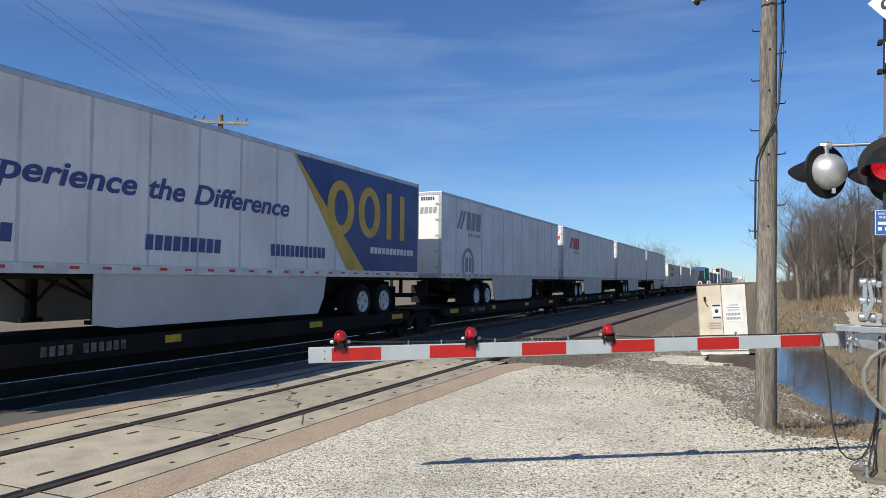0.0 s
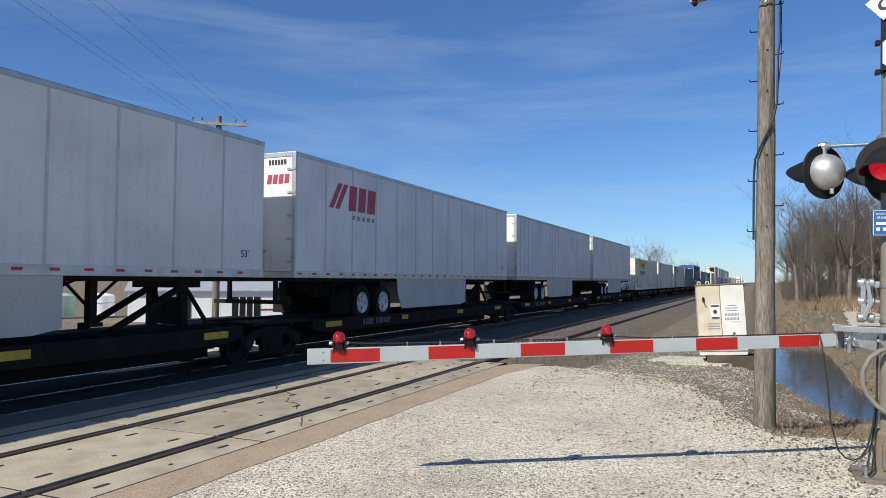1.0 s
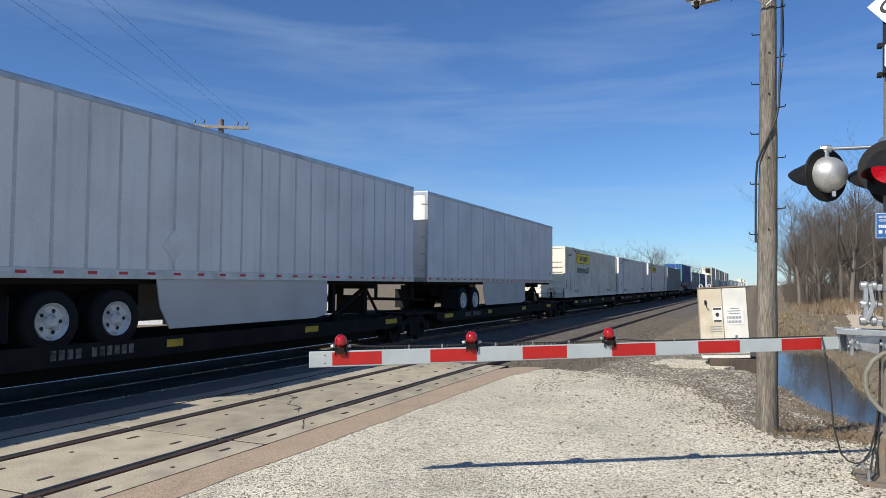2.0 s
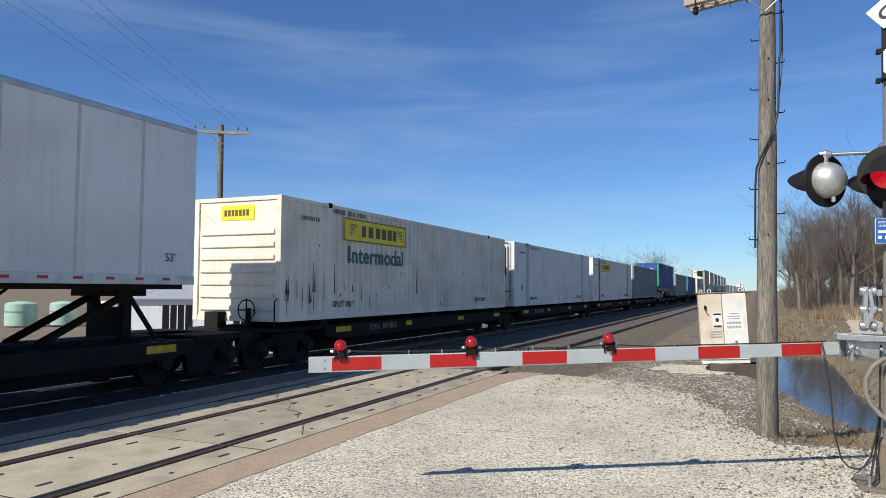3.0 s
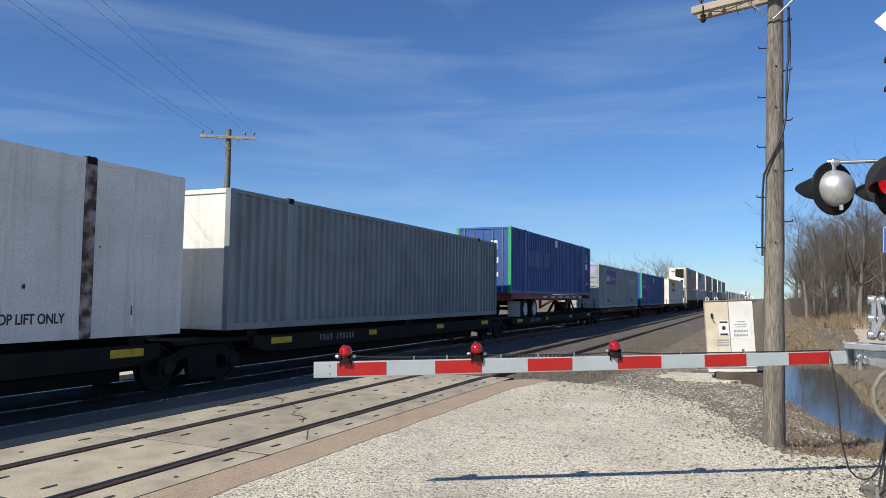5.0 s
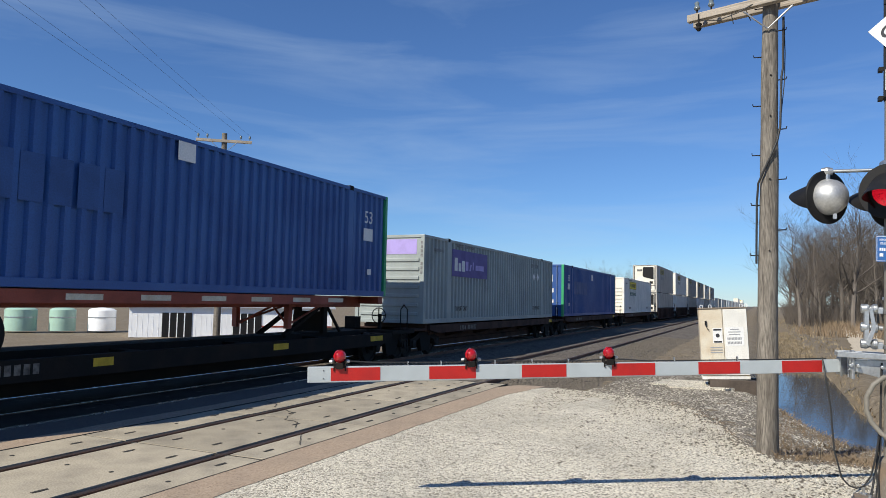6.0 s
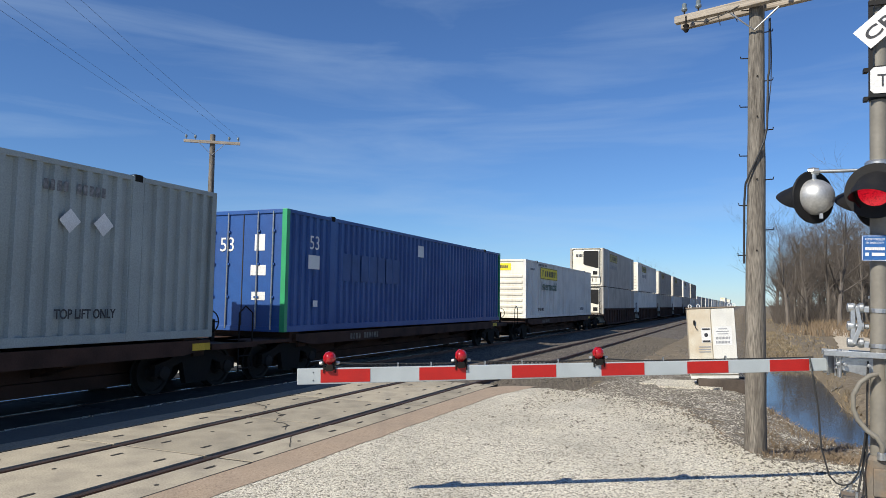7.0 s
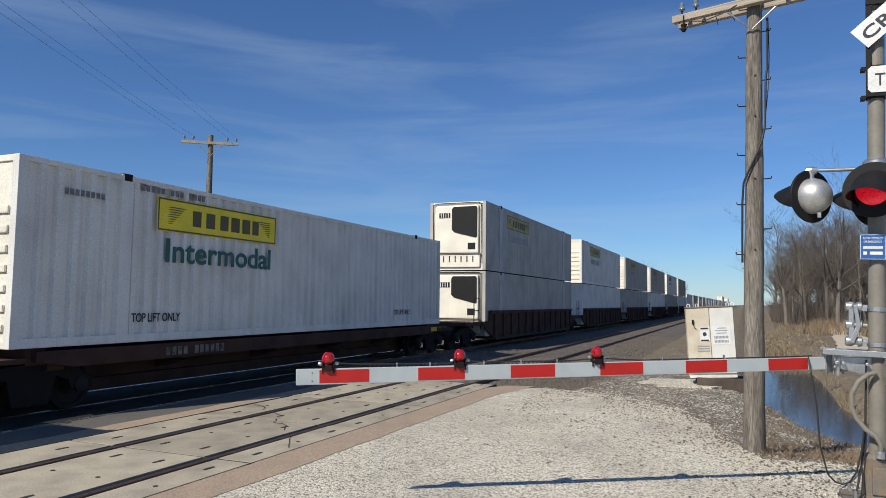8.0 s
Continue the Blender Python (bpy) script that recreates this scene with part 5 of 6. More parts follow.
# ---- gate arm ----
def gate_arm():
    """Red and white gate arm with three red lamps and a coiled wire along its top."""
    piv, tip = Vector((0.83, 8.08, 1.30)), Vector((-3.63, 5.23, 1.19))
    d = (tip - piv).normalized()
    side = Vector((0, 0, 1)).cross(d).normalized()
    up = d.cross(side)
    m = Matrix((d, side, up)).transposed().to_4x4()
    m.translation = piv
    L = 5.29
    root = thing("gate_arm", m, "lowered red and white striped crossing gate arm with lamps", "gate arm")
    part("beam", Shape().slab([(-0.05, -0.062), (L, -0.070), (L, 0.070), (-0.05, 0.062)], "y", -0.017, 0.017), M["white_refl"], root, "pale fibreglass beam", bevel=0.006)
    edges = [0.311, 0.739, 1.183, 1.612, 2.051, 2.481, 2.925, 3.35, 3.782, 4.21, 4.651, 5.087]
    for i in range(0, 12, 2):
        a, b = edges[i], edges[i + 1]
        part("red_stripe", Shape().box(a, b, 0.017, 0.0195, -0.056, 0.058).box(a, b, -0.0195, -0.017, -0.056, 0.058), M["red_refl"], root, "red reflective stripe")
    for k, s in enumerate((5.01, 3.824, 2.504)):
        z = 0.068
        lamp = part("lamp_bracket", Shape().box(s - 0.05, s + 0.05, -0.035, 0.035, z - 0.01, z + 0.012).box(s - 0.055, s - 0.045, -0.028, 0.028, z - 0.04, z + 0.06).box(s + 0.045, s + 0.055, -0.028, 0.028, z - 0.04, z + 0.06)
                    .tube([(s - 0.075, 0, z + 0.045), (s + 0.075, 0, z + 0.045)], 0.012, 8).box(s - 0.03, s + 0.03, 0.02, 0.05, z - 0.02, z + 0.03), M["dark_steel"], root)
        n = 14
        ball = Shape().lathe([(0.054 * -math.cos(math.pi * i / n), 0.054 * math.sin(math.pi * i / n)) for i in range(n + 1)], (s, 0, z + 0.088), side, 20)
        part("lamp_lens", ball, M["lens"], lamp, "round red lens", smooth=True)
        part("lamp_collar", Shape().lathe([(-0.012, 0.054), (-0.012, 0.059), (0.012, 0.059), (0.012, 0.054)], (s, 0, z + 0.088), side, 20), M["lens"], lamp)
        for q in (-0.07, 0.07):
            part("lamp_bolt", Shape().lathe([(-0.02, 0.012), (0.0, 0.018), (0.02, 0.012)], (s + q, 0.0, z + 0.045), (1, 0, 0), 8), M["steel"], lamp)
    # wires along the top, coiled between the first lamps
    coil = [(s, 0.012 * math.cos(s * 160), 0.085 + 0.012 * math.sin(s * 160)) for s in [3.95 + i * 0.006 for i in range(120)]]
    part("coiled_wire", Shape().tube(coil, 0.004, 5), M["cable"], root)
    coil = [(s, 0.012 * math.cos(s * 160), 0.082 + 0.012 * math.sin(s * 160)) for s in [2.75 + i * 0.006 for i in range(140)]]
    part("coiled_wire", Shape().tube(coil, 0.004, 5), M["cable"], root)
    wire = [(0.25, 0.0, 0.075), (0.8, 0.01, 0.072), (1.5, 0.0, 0.074), (2.1, 0.01, 0.076), (2.45, 0.0, 0.10), (2.55, 0.0, 0.10), (2.75, 0.0, 0.085), (3.6, 0.0, 0.095), (3.78, 0, 0.11), (3.95, 0.0, 0.088), (4.7, 0.0, 0.10), (4.95, 0, 0.115)]
    part("arm_wire", Shape().tube(wire, 0.006, 6), M["cable"], root)
    for s in (1.2, 1.85, 2.9, 3.25, 3.6, 4.1, 4.4):
        part("wire_clip", Shape().box(s - 0.006, s + 0.006, -0.012, 0.012, 0.06, 0.105), M["steel"], root)
    for q in (-0.035, 0.035):
        part("rivet", Shape().lathe([(0.017, 0.006), (0.021, 0.006)], (5.15, 0, q), (0, 1, 0), 8), M["ink"], root)
    part("hanger_cable", Shape().tube([m.inverted() @ Vector(p) for p in ((0.58, 7.92, 1.375), (0.60, 7.83, 1.21), (0.64, 7.82, 0.89), (0.66, 7.82, 0.51), (0.72, 7.82, 0.25), (0.78, 7.82, 0.185), (0.84, 7.81, 0.17), (0.90, 7.80, 0.20), (0.96, 7.8, 0.30), (1.01, 7.82, 0.5), (1.04, 7.84, 0.70))], 0.009, 6), M["cable"], root)
    clamp = Shape().box(-0.12, 0.12, -0.035, 0.035, -0.085, 0.085)
    for x in (-0.05, 0.05):
        clamp.tube([(x, -0.05, -0.11), (x, -0.05, 0.12)], 0.012, 6).tube([(x, 0.05, -0.11), (x, 0.05, 0.12)], 0.012, 6)
    part("arm_clamp", clamp, M["steel"], root, "galvanised clamp", bevel=0.004)
    return root


gate_arm()


def lamp_unit(parent, c, facing, lens, deep=False):
    """A flashing light: black disc, domed housing behind, hood and red lens in front."""
    c, f = Vector(c), Vector(facing).normalized()
    disc = part("backing_disc", Shape().lathe([(-0.012, 0.10), (-0.012, 0.262), (-0.004, 0.27), (0.006, 0.268), (0.006, 0.10)], c, f, 40), M["black"], parent, "matt black backing disc", smooth=True)
    part("housing_dome", Shape().lathe([(-0.20, 0.002), (-0.197, 0.05), (-0.18, 0.095), (-0.145, 0.135), (-0.095, 0.165), (-0.04, 0.18), (-0.012, 0.182)], c, f, 32), M["dome"], disc, "bare aluminium dome", smooth=True)
    part("latch", Shape().box(-0.016, 0.016, -0.02, 0.02, -0.03, 0.02, Matrix.Translation(c - f * 0.10 + Vector((0, 0, -0.195)))), M["steel"], disc)
    part("lens", Shape().lathe([(0.006, 0.150), (0.02, 0.150), (0.035, 0.12), (0.044, 0.07), (0.048, 0.002)], c, f, 32), lens, disc, "red glass lens", smooth=True)
    a = Vector((0, 0, 1))
    b = f.cross(a).normalized()
    s = Shape()
    n = 22
    rows = []
    for i in range(n + 1):
        w = radians(-50 + 280 * i / n)
        reach = 0.05 + 0.36 * max(0.0, 0.25 + 0.75 * math.sin(w)) ** 0.7 if deep else 0.03 + 0.31 * min(1.0, max(0.0, 0.5 + 0.85 * math.sin(w))) ** 0.7
        p = c + (b * math.cos(w) + a * math.sin(w)) * 0.185
        tilt = a * (-0.165 if deep else -0.07)
        rows.append((p, p + f * reach + tilt * (reach / 0.3)))
    for off in (0.0, 0.006):
        for p, q in rows:
            o = (p - c).normalized() * off
            s.v += [tuple(p + o), tuple(q + o)]
    k = 2 * (n + 1)
    for i in range(n):
        j = 2 * i
        s.f += [(j, j + 2, j + 3, j + 1), (k + j, k + j + 1, k + j + 3, k + j + 2), (j + 1, j + 3, k + j + 3, k + j + 1)]
    part("hood", s, M["black"], disc, "black visor hood", smooth=True)
    return disc


def signal_mast():
    root = thing("crossing_signal", pose(1.15, 7.95, 0, 0, 1.4, 0), "tan steel crossing signal mast with lamps and signs", "railway signal")
    part("mast", Shape().tube([(0, 0, 0.3), (0, 0, 5.9)], 0.076, 24), M["mast"], root, smooth=True)
    part("base", Shape().lathe([(0.0, 0.26), (0.05, 0.27), (0.07, 0.24), (0.10, 0.15), (0.30, 0.125), (0.42, 0.115), (0.46, 0.12), (0.50, 0.092)], (0, 0, -0.04), (0, 0, 1), 20), M["cast_iron"], root, "weathered base casting", smooth=True)
    part("base_plate", Shape().slab([(-0.30, -0.22), (-0.22, -0.30), (0.22, -0.30), (0.30, -0.22), (0.30, 0.22), (0.22, 0.30), (-0.22, 0.30), (-0.30, 0.22)], "z", -0.10, 0.035), M["cast_iron"], root, bevel=0.01)
    for sx in (-1, 1):
        for sy in (-1, 1):
            part("anchor_bolt", Shape().lathe([(0, 0.035), (0.035, 0.035), (0.04, 0.016), (0.12, 0.016)], (sx * 0.215, sy * 0.215, 0.012), (0, 0, 1), 6), M["steel"], root)
    part("cover_plate", Shape().box(-0.07, 0.07, -0.16, -0.11, 0.10, 0.36), M["cast_iron"], root, bevel=0.01)
    # lamps on their cross pipe
    part("cross_pipe", Shape().tube([(-0.58, 0.0, 0.262 + 2.96), (0.8, 0.0, 0.262 + 2.96)], 0.018, 10), M["steel"], root, smooth=True)
    part("pipe_elbow", Shape().lathe([(-0.05, 0.036), (0.0, 0.045), (0.05, 0.036)], (-0.57, 0.0, 3.222), (1, 0, 0), 12).tube([(-0.57, 0, 3.22), (-0.57, 0.0, 3.14)], 0.03, 10), M["steel"], root)
    part("junction_box", Shape().lathe([(-0.09, 0.10), (-0.07, 0.12), (0.07, 0.12), (0.09, 0.10)], (0, 0, 3.22), (0, 0, 1), 16), M["steel"], root, smooth=True)
    lamp_unit(root, (-0.57, 0.0, 2.96), (-0.66, 0.75, 0), M["lens"])
    lamp_unit(root, (-0.05, -0.17, 2.99), (-0.34, -0.94, 0), M["lens_lit"], True)
    lamp_unit(root, (-0.02, 0.17, 2.94), (-0.66, 0.75, 0), M["lens"])
    part("lamp_neck", Shape().tube([(-0.02, -0.15, 3.0), (0.0, 0.0, 3.0)], 0.05, 10), M["black"], root)
    # signs
    sign = part("track_sign", Shape().slab([(0.0, -0.10), (0.03, -0.13), (0.66, -0.13), (0.69, -0.10), (0.69, 0.10), (0.66, 0.13), (0.03, 0.13), (0.0, 0.10)], "y", -0.122, -0.116), M["sign_white"], root, "white track sign with black letters", m=pose(-0.085, 0, 4.085))
    lettering("sign_lettering", "TRACKS", 0.13, M["ink"], sign, on_end(0.06, -0.124, -0.065), width=0.56)
    buck = pose(0.295, -0.13, 4.895)
    for i, (w, turn) in enumerate((("CROSSING", -42), ("RAILROAD", 42))):
        bm_ = buck @ pose(0, 0, 0, 0, turn, 0)
        blade = part("crossbuck_blade", Shape().box(-0.61, 0.61, -0.003 - 0.005 * i, 0.001 - 0.005 * i, -0.115, 0.115), M["sign_white"], root, "white crossbuck blade with black letters", m=bm_)
        lettering("blade_lettering", w, 0.115, M["ink"], blade, on_end(-0.56, -0.006 - 0.005 * i, -0.06), width=1.12, bold=0.002)
    part("sign_bracket", Shape().box(-0.1, 0.5, -0.115, -0.105, 3.92, 3.96).box(-0.1, -0.06, -0.115, -0.105, 3.96, 4.84).box(-0.1, 0.5, -0.125, -0.10, 4.84, 4.89), M["black"], root)
    for z in (3.93, 4.22, 4.62, 5.02, 1.50, 1.84):
        part("mast_clamp", Shape().lathe([(-0.02, 0.085), (0.02, 0.085)], (0, 0, z), (0, 0, 1), 18).box(-0.13, -0.09, -0.04, 0.04, z - 0.02, z + 0.02), M["black"] if z > 3 else M["steel"], root)
    blue = part("emergency_sign", Shape().slab([(0, 0.012), (0.012, 0), (0.208, 0), (0.22, 0.012), (0.22, 0.238), (0.208, 0.25), (0.012, 0.25), (0, 0.238)], "y", -0.118, -0.114), M["sign_blue"], root, "blue emergency notice with white writing", m=pose(-0.16, 0, 2.315))
    part("sign_border", Shape().box(0.006, 0.214, -0.1205, -0.1185, 0.006, 0.010).box(0.006, 0.214, -0.1205, -0.1185, 0.24, 0.244).box(0.006, 0.010, -0.1205, -0.1185, 0.010, 0.24).box(0.210, 0.214, -0.1205, -0.1185, 0.010, 0.24), M["sign_white"], blue)
    for i, (w, z, x0, ww) in enumerate((("REPORT PROBLEM", 0.20, 0.03, 0.16), ("OR EMERGENCY", 0.165, 0.035, 0.15))):
        lettering("notice_lettering", w, 0.022, M["sign_white"], blue, on_end(x0, -0.119, z), width=ww)
    block_marks("number_bar", blue, on_end(0.03, -0.119, 0.105), [(i * 0.0165, i * 0.0165 + 0.012, 0, 0.028, 0) for i in range(10)], M["sign_white"])
    block_marks("code_bar", blue, on_end(0.03, -0.119, 0.05), [(0, 0.03, 0, 0.03, 0), (0.055, 0.16, 0, 0.03, 0)], M["sign_white"])
    # gate mechanism
    mech = part("gate_mechanism", Shape().box(0.0, 0.55, 0.10, 0.50, 1.40, 1.95), M["steel"], root, "galvanised gate mechanism case", bevel=0.02)
    part("case_lid", Shape().box(-0.02, 0.57, 0.08, 0.52, 1.955, 1.99), M["steel"], mech, bevel=0.006)
    s = Shape().box(-0.24, -0.20, -0.02, 0.06, 1.50, 1.90).box(-0.24, -0.08, -0.01, 0.05, 1.50, 1.53).box(-0.24, -0.08, -0.01, 0.05, 1.84, 1.87)
    for z in (1.86, 1.68, 1.52):
        s.lathe([(-0.27, 0.03), (-0.265, 0.046), (-0.215, 0.048), (-0.19, 0.03), (-0.16, 0.05), (-0.13, 0.05), (-0.12, 0.024), (-0.08, 0.024)], (0, 0.02, z), (1, 0, 0), 14)
    s.slab([(-0.235, 1.52), (-0.20, 1.50), (-0.14, 1.68), (-0.17, 1.86), (-0.205, 1.87), (-0.18, 1.68)], "y", -0.035, -0.02)
    part("counterweight_link", s, M["steel"], root, "bright steel pivot link", bevel=0.004)
    part("support_arm", Shape().box(-0.48, 0.6, -0.14, -0.09, 1.385, 1.44).box(-0.48, 0.6, 0.09, 0.14, 1.385, 1.44).box(-0.48, -0.40, -0.09, 0.09, 1.40, 1.425), M["steel"], root, "galvanised support channels", bevel=0.005)
    s = Shape().slab([(-0.38, 1.26), (-0.32, 1.36), (-0.05, 1.38), (0.1, 1.38), (0.1, 1.20), (-0.1, 1.20), (-0.22, 1.23)], "y", -0.05, 0.10)
    for x in (-0.30, -0.36, -0.1, 0.06):
        s.tube([(x, -0.12, 1.31), (x, -0.05, 1.31)], 0.018, 6)
    part("arm_bracket", s, M["steel"], root, "galvanised arm bracket", bevel=0.005)
    part("bolt_row", Shape().tube([(-0.34, -0.08, 1.18), (-0.34, -0.08, 1.45)], 0.016, 8).tube([(-0.34, 0.0, 1.18), (-0.34, 0.0, 1.45)], 0.016, 8), M["steel"], root)
    part("motor_case", Shape().box(0.03, 0.5, -0.30, -0.10, 1.13, 1.36), M["steel"], root, bevel=0.03)
    loop = [(-0.03, -0.12, 1.24), (-0.10, -0.15, 1.22), (-0.18, -0.16, 1.15), (-0.235, -0.15, 1.03), (-0.235, -0.15, 0.90), (-0.20, -0.15, 0.80), (-0.12, -0.16, 0.70), (-0.05, -0.17, 0.66), (0.0, -0.16, 0.58), (0.0, -0.12, 0.46)]
    part("conduit", Shape().tube(loop, 0.023, 10), M["mast"], root, "grey flexible conduit", smooth=True)
    part("conduit_fitting", Shape().lathe([(0, 0.04), (0.06, 0.04), (0.07, 0.03)], (0.0, -0.125, 0.44), (0, 0, 1), 12), M["steel"], root)
    part("ground_wire", Shape().tube([(-0.10, -0.05, 1.35), (-0.11, -0.06, 0.9), (-0.115, -0.08, 0.5), (-0.16, -0.1, 0.3), (-0.2, -0.16, 0.1), (-0.26, -0.2, 0.0)], 0.010, 6).tube([(-0.12, -0.06, 0.7), (-0.15, -0.1, 0.35), (-0.13, -0.12, 0.1), (-0.24, -0.3, 0.0)], 0.008, 6), M["cable"], root)
    return root


signal_mast()


# ---- poles ----
def near_pole():
    root = thing("utility_pole", pose(0.1, 10.25, -0.35), "weathered grey timber utility pole with climbing steps", "utility pole")
    s = Shape()
    n = 20
    ring = []
    for i in range(15):
        z = i * 6.48 / 14
        ring.append((Vector((0.020 * z - 0.012 + 0.004 * math.sin(z * 2.1), 0.003 * math.cos(z * 1.7), z)), 0.140 - 0.0068 * z + 0.003 * math.sin(z * 5)))
    s.tube([p for p, _ in ring], [r for _, r in ring], n)
    part("pole", s, M["timber"], root, smooth=True)
    def at(z):
        return 0.020 * z - 0.012
    for i in range(11):
        z = 2.89 + i * 0.337
        sx = -1 if i % 2 == 0 else 1
        x = at(z) + sx * (0.135 - 0.0068 * z)
        part("climbing_step", Shape().tube([(x - sx * 0.04, -0.01, z), (x + sx * 0.10, -0.02, z + 0.005), (x + sx * 0.105, -0.02, z + 0.035)], 0.008, 6), M["dark_steel"], root)
    turned = pose(0.0, 0.0, 0.08, 0, 0, -16)
    arm = part("crossarm", Shape().box(-0.95, 0.98, -0.20, -0.10, 6.17, 6.27), M["arm_wood"], root, "pale grey timber crossarm", bevel=0.008, m=turned)
    part("crossarm_back", Shape().box(-0.97, 0.96, 0.10, 0.19, 6.19, 6.29), M["arm_wood"], root, bevel=0.008, m=turned)
    part("brace", Shape().tube([(-0.22, -0.21, 6.18), (0.075, -0.135, 5.93), (0.38, -0.21, 6.18)], 0.014, 6), M["steel"], root)
    for x in (-0.82, -0.62, 0.5, 0.86):
        part("insulator_pin", Shape().tube([(x, -0.15, 6.2), (x, -0.15, 6.36)], 0.012, 6), M["dark_steel"], arm)
        part("insulator", Shape().lathe([(0, 0.03), (0.02, 0.045), (0.05, 0.04), (0.06, 0.03), (0.10, 0.035), (0.12, 0.02)], (x, -0.15, 6.33), (0, 0, 1), 12), M["ceramic"], arm, smooth=True)
    part("hanging_insulator", Shape().lathe([(0, 0.02), (0.03, 0.04), (0.06, 0.03), (0.10, 0.045), (0.12, 0.02)], (-0.78, -0.2, 6.0), (0, 0, 1), 12).tube([(-0.78, -0.2, 6.1), (-0.78, -0.2, 6.24)], 0.012, 6), M["dark_steel"], arm)
    part("arm_lead", Shape().tube([(-0.74, -0.22, 6.14), (-0.5, -0.22, 6.08), (-0.25, -0.22, 6.12), (-0.05, -0.2, 6.2)], 0.008, 6).tube([(-0.33, -0.22, 6.14), (-0.30, -0.22, 5.98)], 0.006, 5).tube([(-0.14, -0.2, 6.14), (-0.08, -0.2, 5.98)], 0.006, 5), M["cable"], arm)
    for z in (2.95, 3.9, 4.75, 5.3):
        part("bolt", Shape().lathe([(0, 0.012), (0.012, 0.012)], (at(z) + 0.01, -(0.142 - 0.0068 * z), z), (0, -1, 0), 6), M["dark_steel"], root)
    cable = [(0.27, -0.03, 6.10), (0.255, -0.04, 5.4), (0.235, -0.06, 5.28), (0.21, -0.09, 4.60), (0.17, -0.125, 4.40), (0.09, -0.15, 4.20), (0.0, -0.14, 4.0), (-0.065, -0.10, 3.85), (-0.085, -0.08, 3.6), (-0.095, -0.07, 3.1), (-0.10, -0.07, 2.78)]
    part("service_cable", Shape().tube(cable, 0.014, 8), M["cable"], root, "black service cable wound round the pole", smooth=True)
    part("thin_wire", Shape().tube([(0.28, 0.0, 6.12), (0.285, 0.0, 5.6), (0.27, -0.02, 5.2), (0.20, -0.08, 4.55)], 0.006, 6), M["cable"], root)
    return root


near_pole()


def far_pole(x, y, turn, label):
    root = thing("utility_pole", pose(x, y, -1.3, 0, 0, -turn), label, "utility pole")
    part("pole", Shape().tube([(0, 0, 0), (0.02, 0, 5), (0, 0, 10.75)], [0.17, 0.15, 0.12], 12), M["timber"], root, smooth=True)
    arm = part("crossarm", Shape().box(-1.25, 1.25, -0.18, -0.07, 10.3, 10.43), M["arm_wood"], root, bevel=0.01)
    part("brace", Shape().tube([(-0.6, -0.17, 10.33), (0, -0.15, 9.75), (0.6, -0.17, 10.33)], 0.018, 6), M["steel"], root)
    for x in (-1.15, -0.75, 0.75, 1.15):
        part("insulator", Shape().lathe([(0, 0.015), (0.10, 0.015), (0.11, 0.05), (0.16, 0.06), (0.22, 0.05), (0.25, 0.02)], (x, -0.125, 10.42), (0, 0, 1), 10), M["ceramic"], arm, smooth=True)
    return root


far_pole(-22.66, 25.36, -36.0, "timber utility pole with a crossarm beyond the tracks")
far_pole(4.9, -29.0, -26.9, "timber utility pole with a crossarm behind the camera")
for x in (-1.15, -0.75, 0.75, 1.15):
    ends = [Vector((px, py, 9.38)) + Vector((x * math.cos(radians(26.9)), -x * math.sin(radians(-26.9)), 0)) for px, py in ((-22.66, 25.36), (4.9, -29.0))]
    s = Shape().tube([ends[0].lerp(ends[1], i / 16) - Vector((0, 0, 0.7 * (1 - (i / 8 - 1) ** 2))) for i in range(17)], 0.0045, 4)
    tagged(part("overhead_wire", s, M["cable"]), "thin dark overhead wire strung between the poles", "wire", "overhead wires")


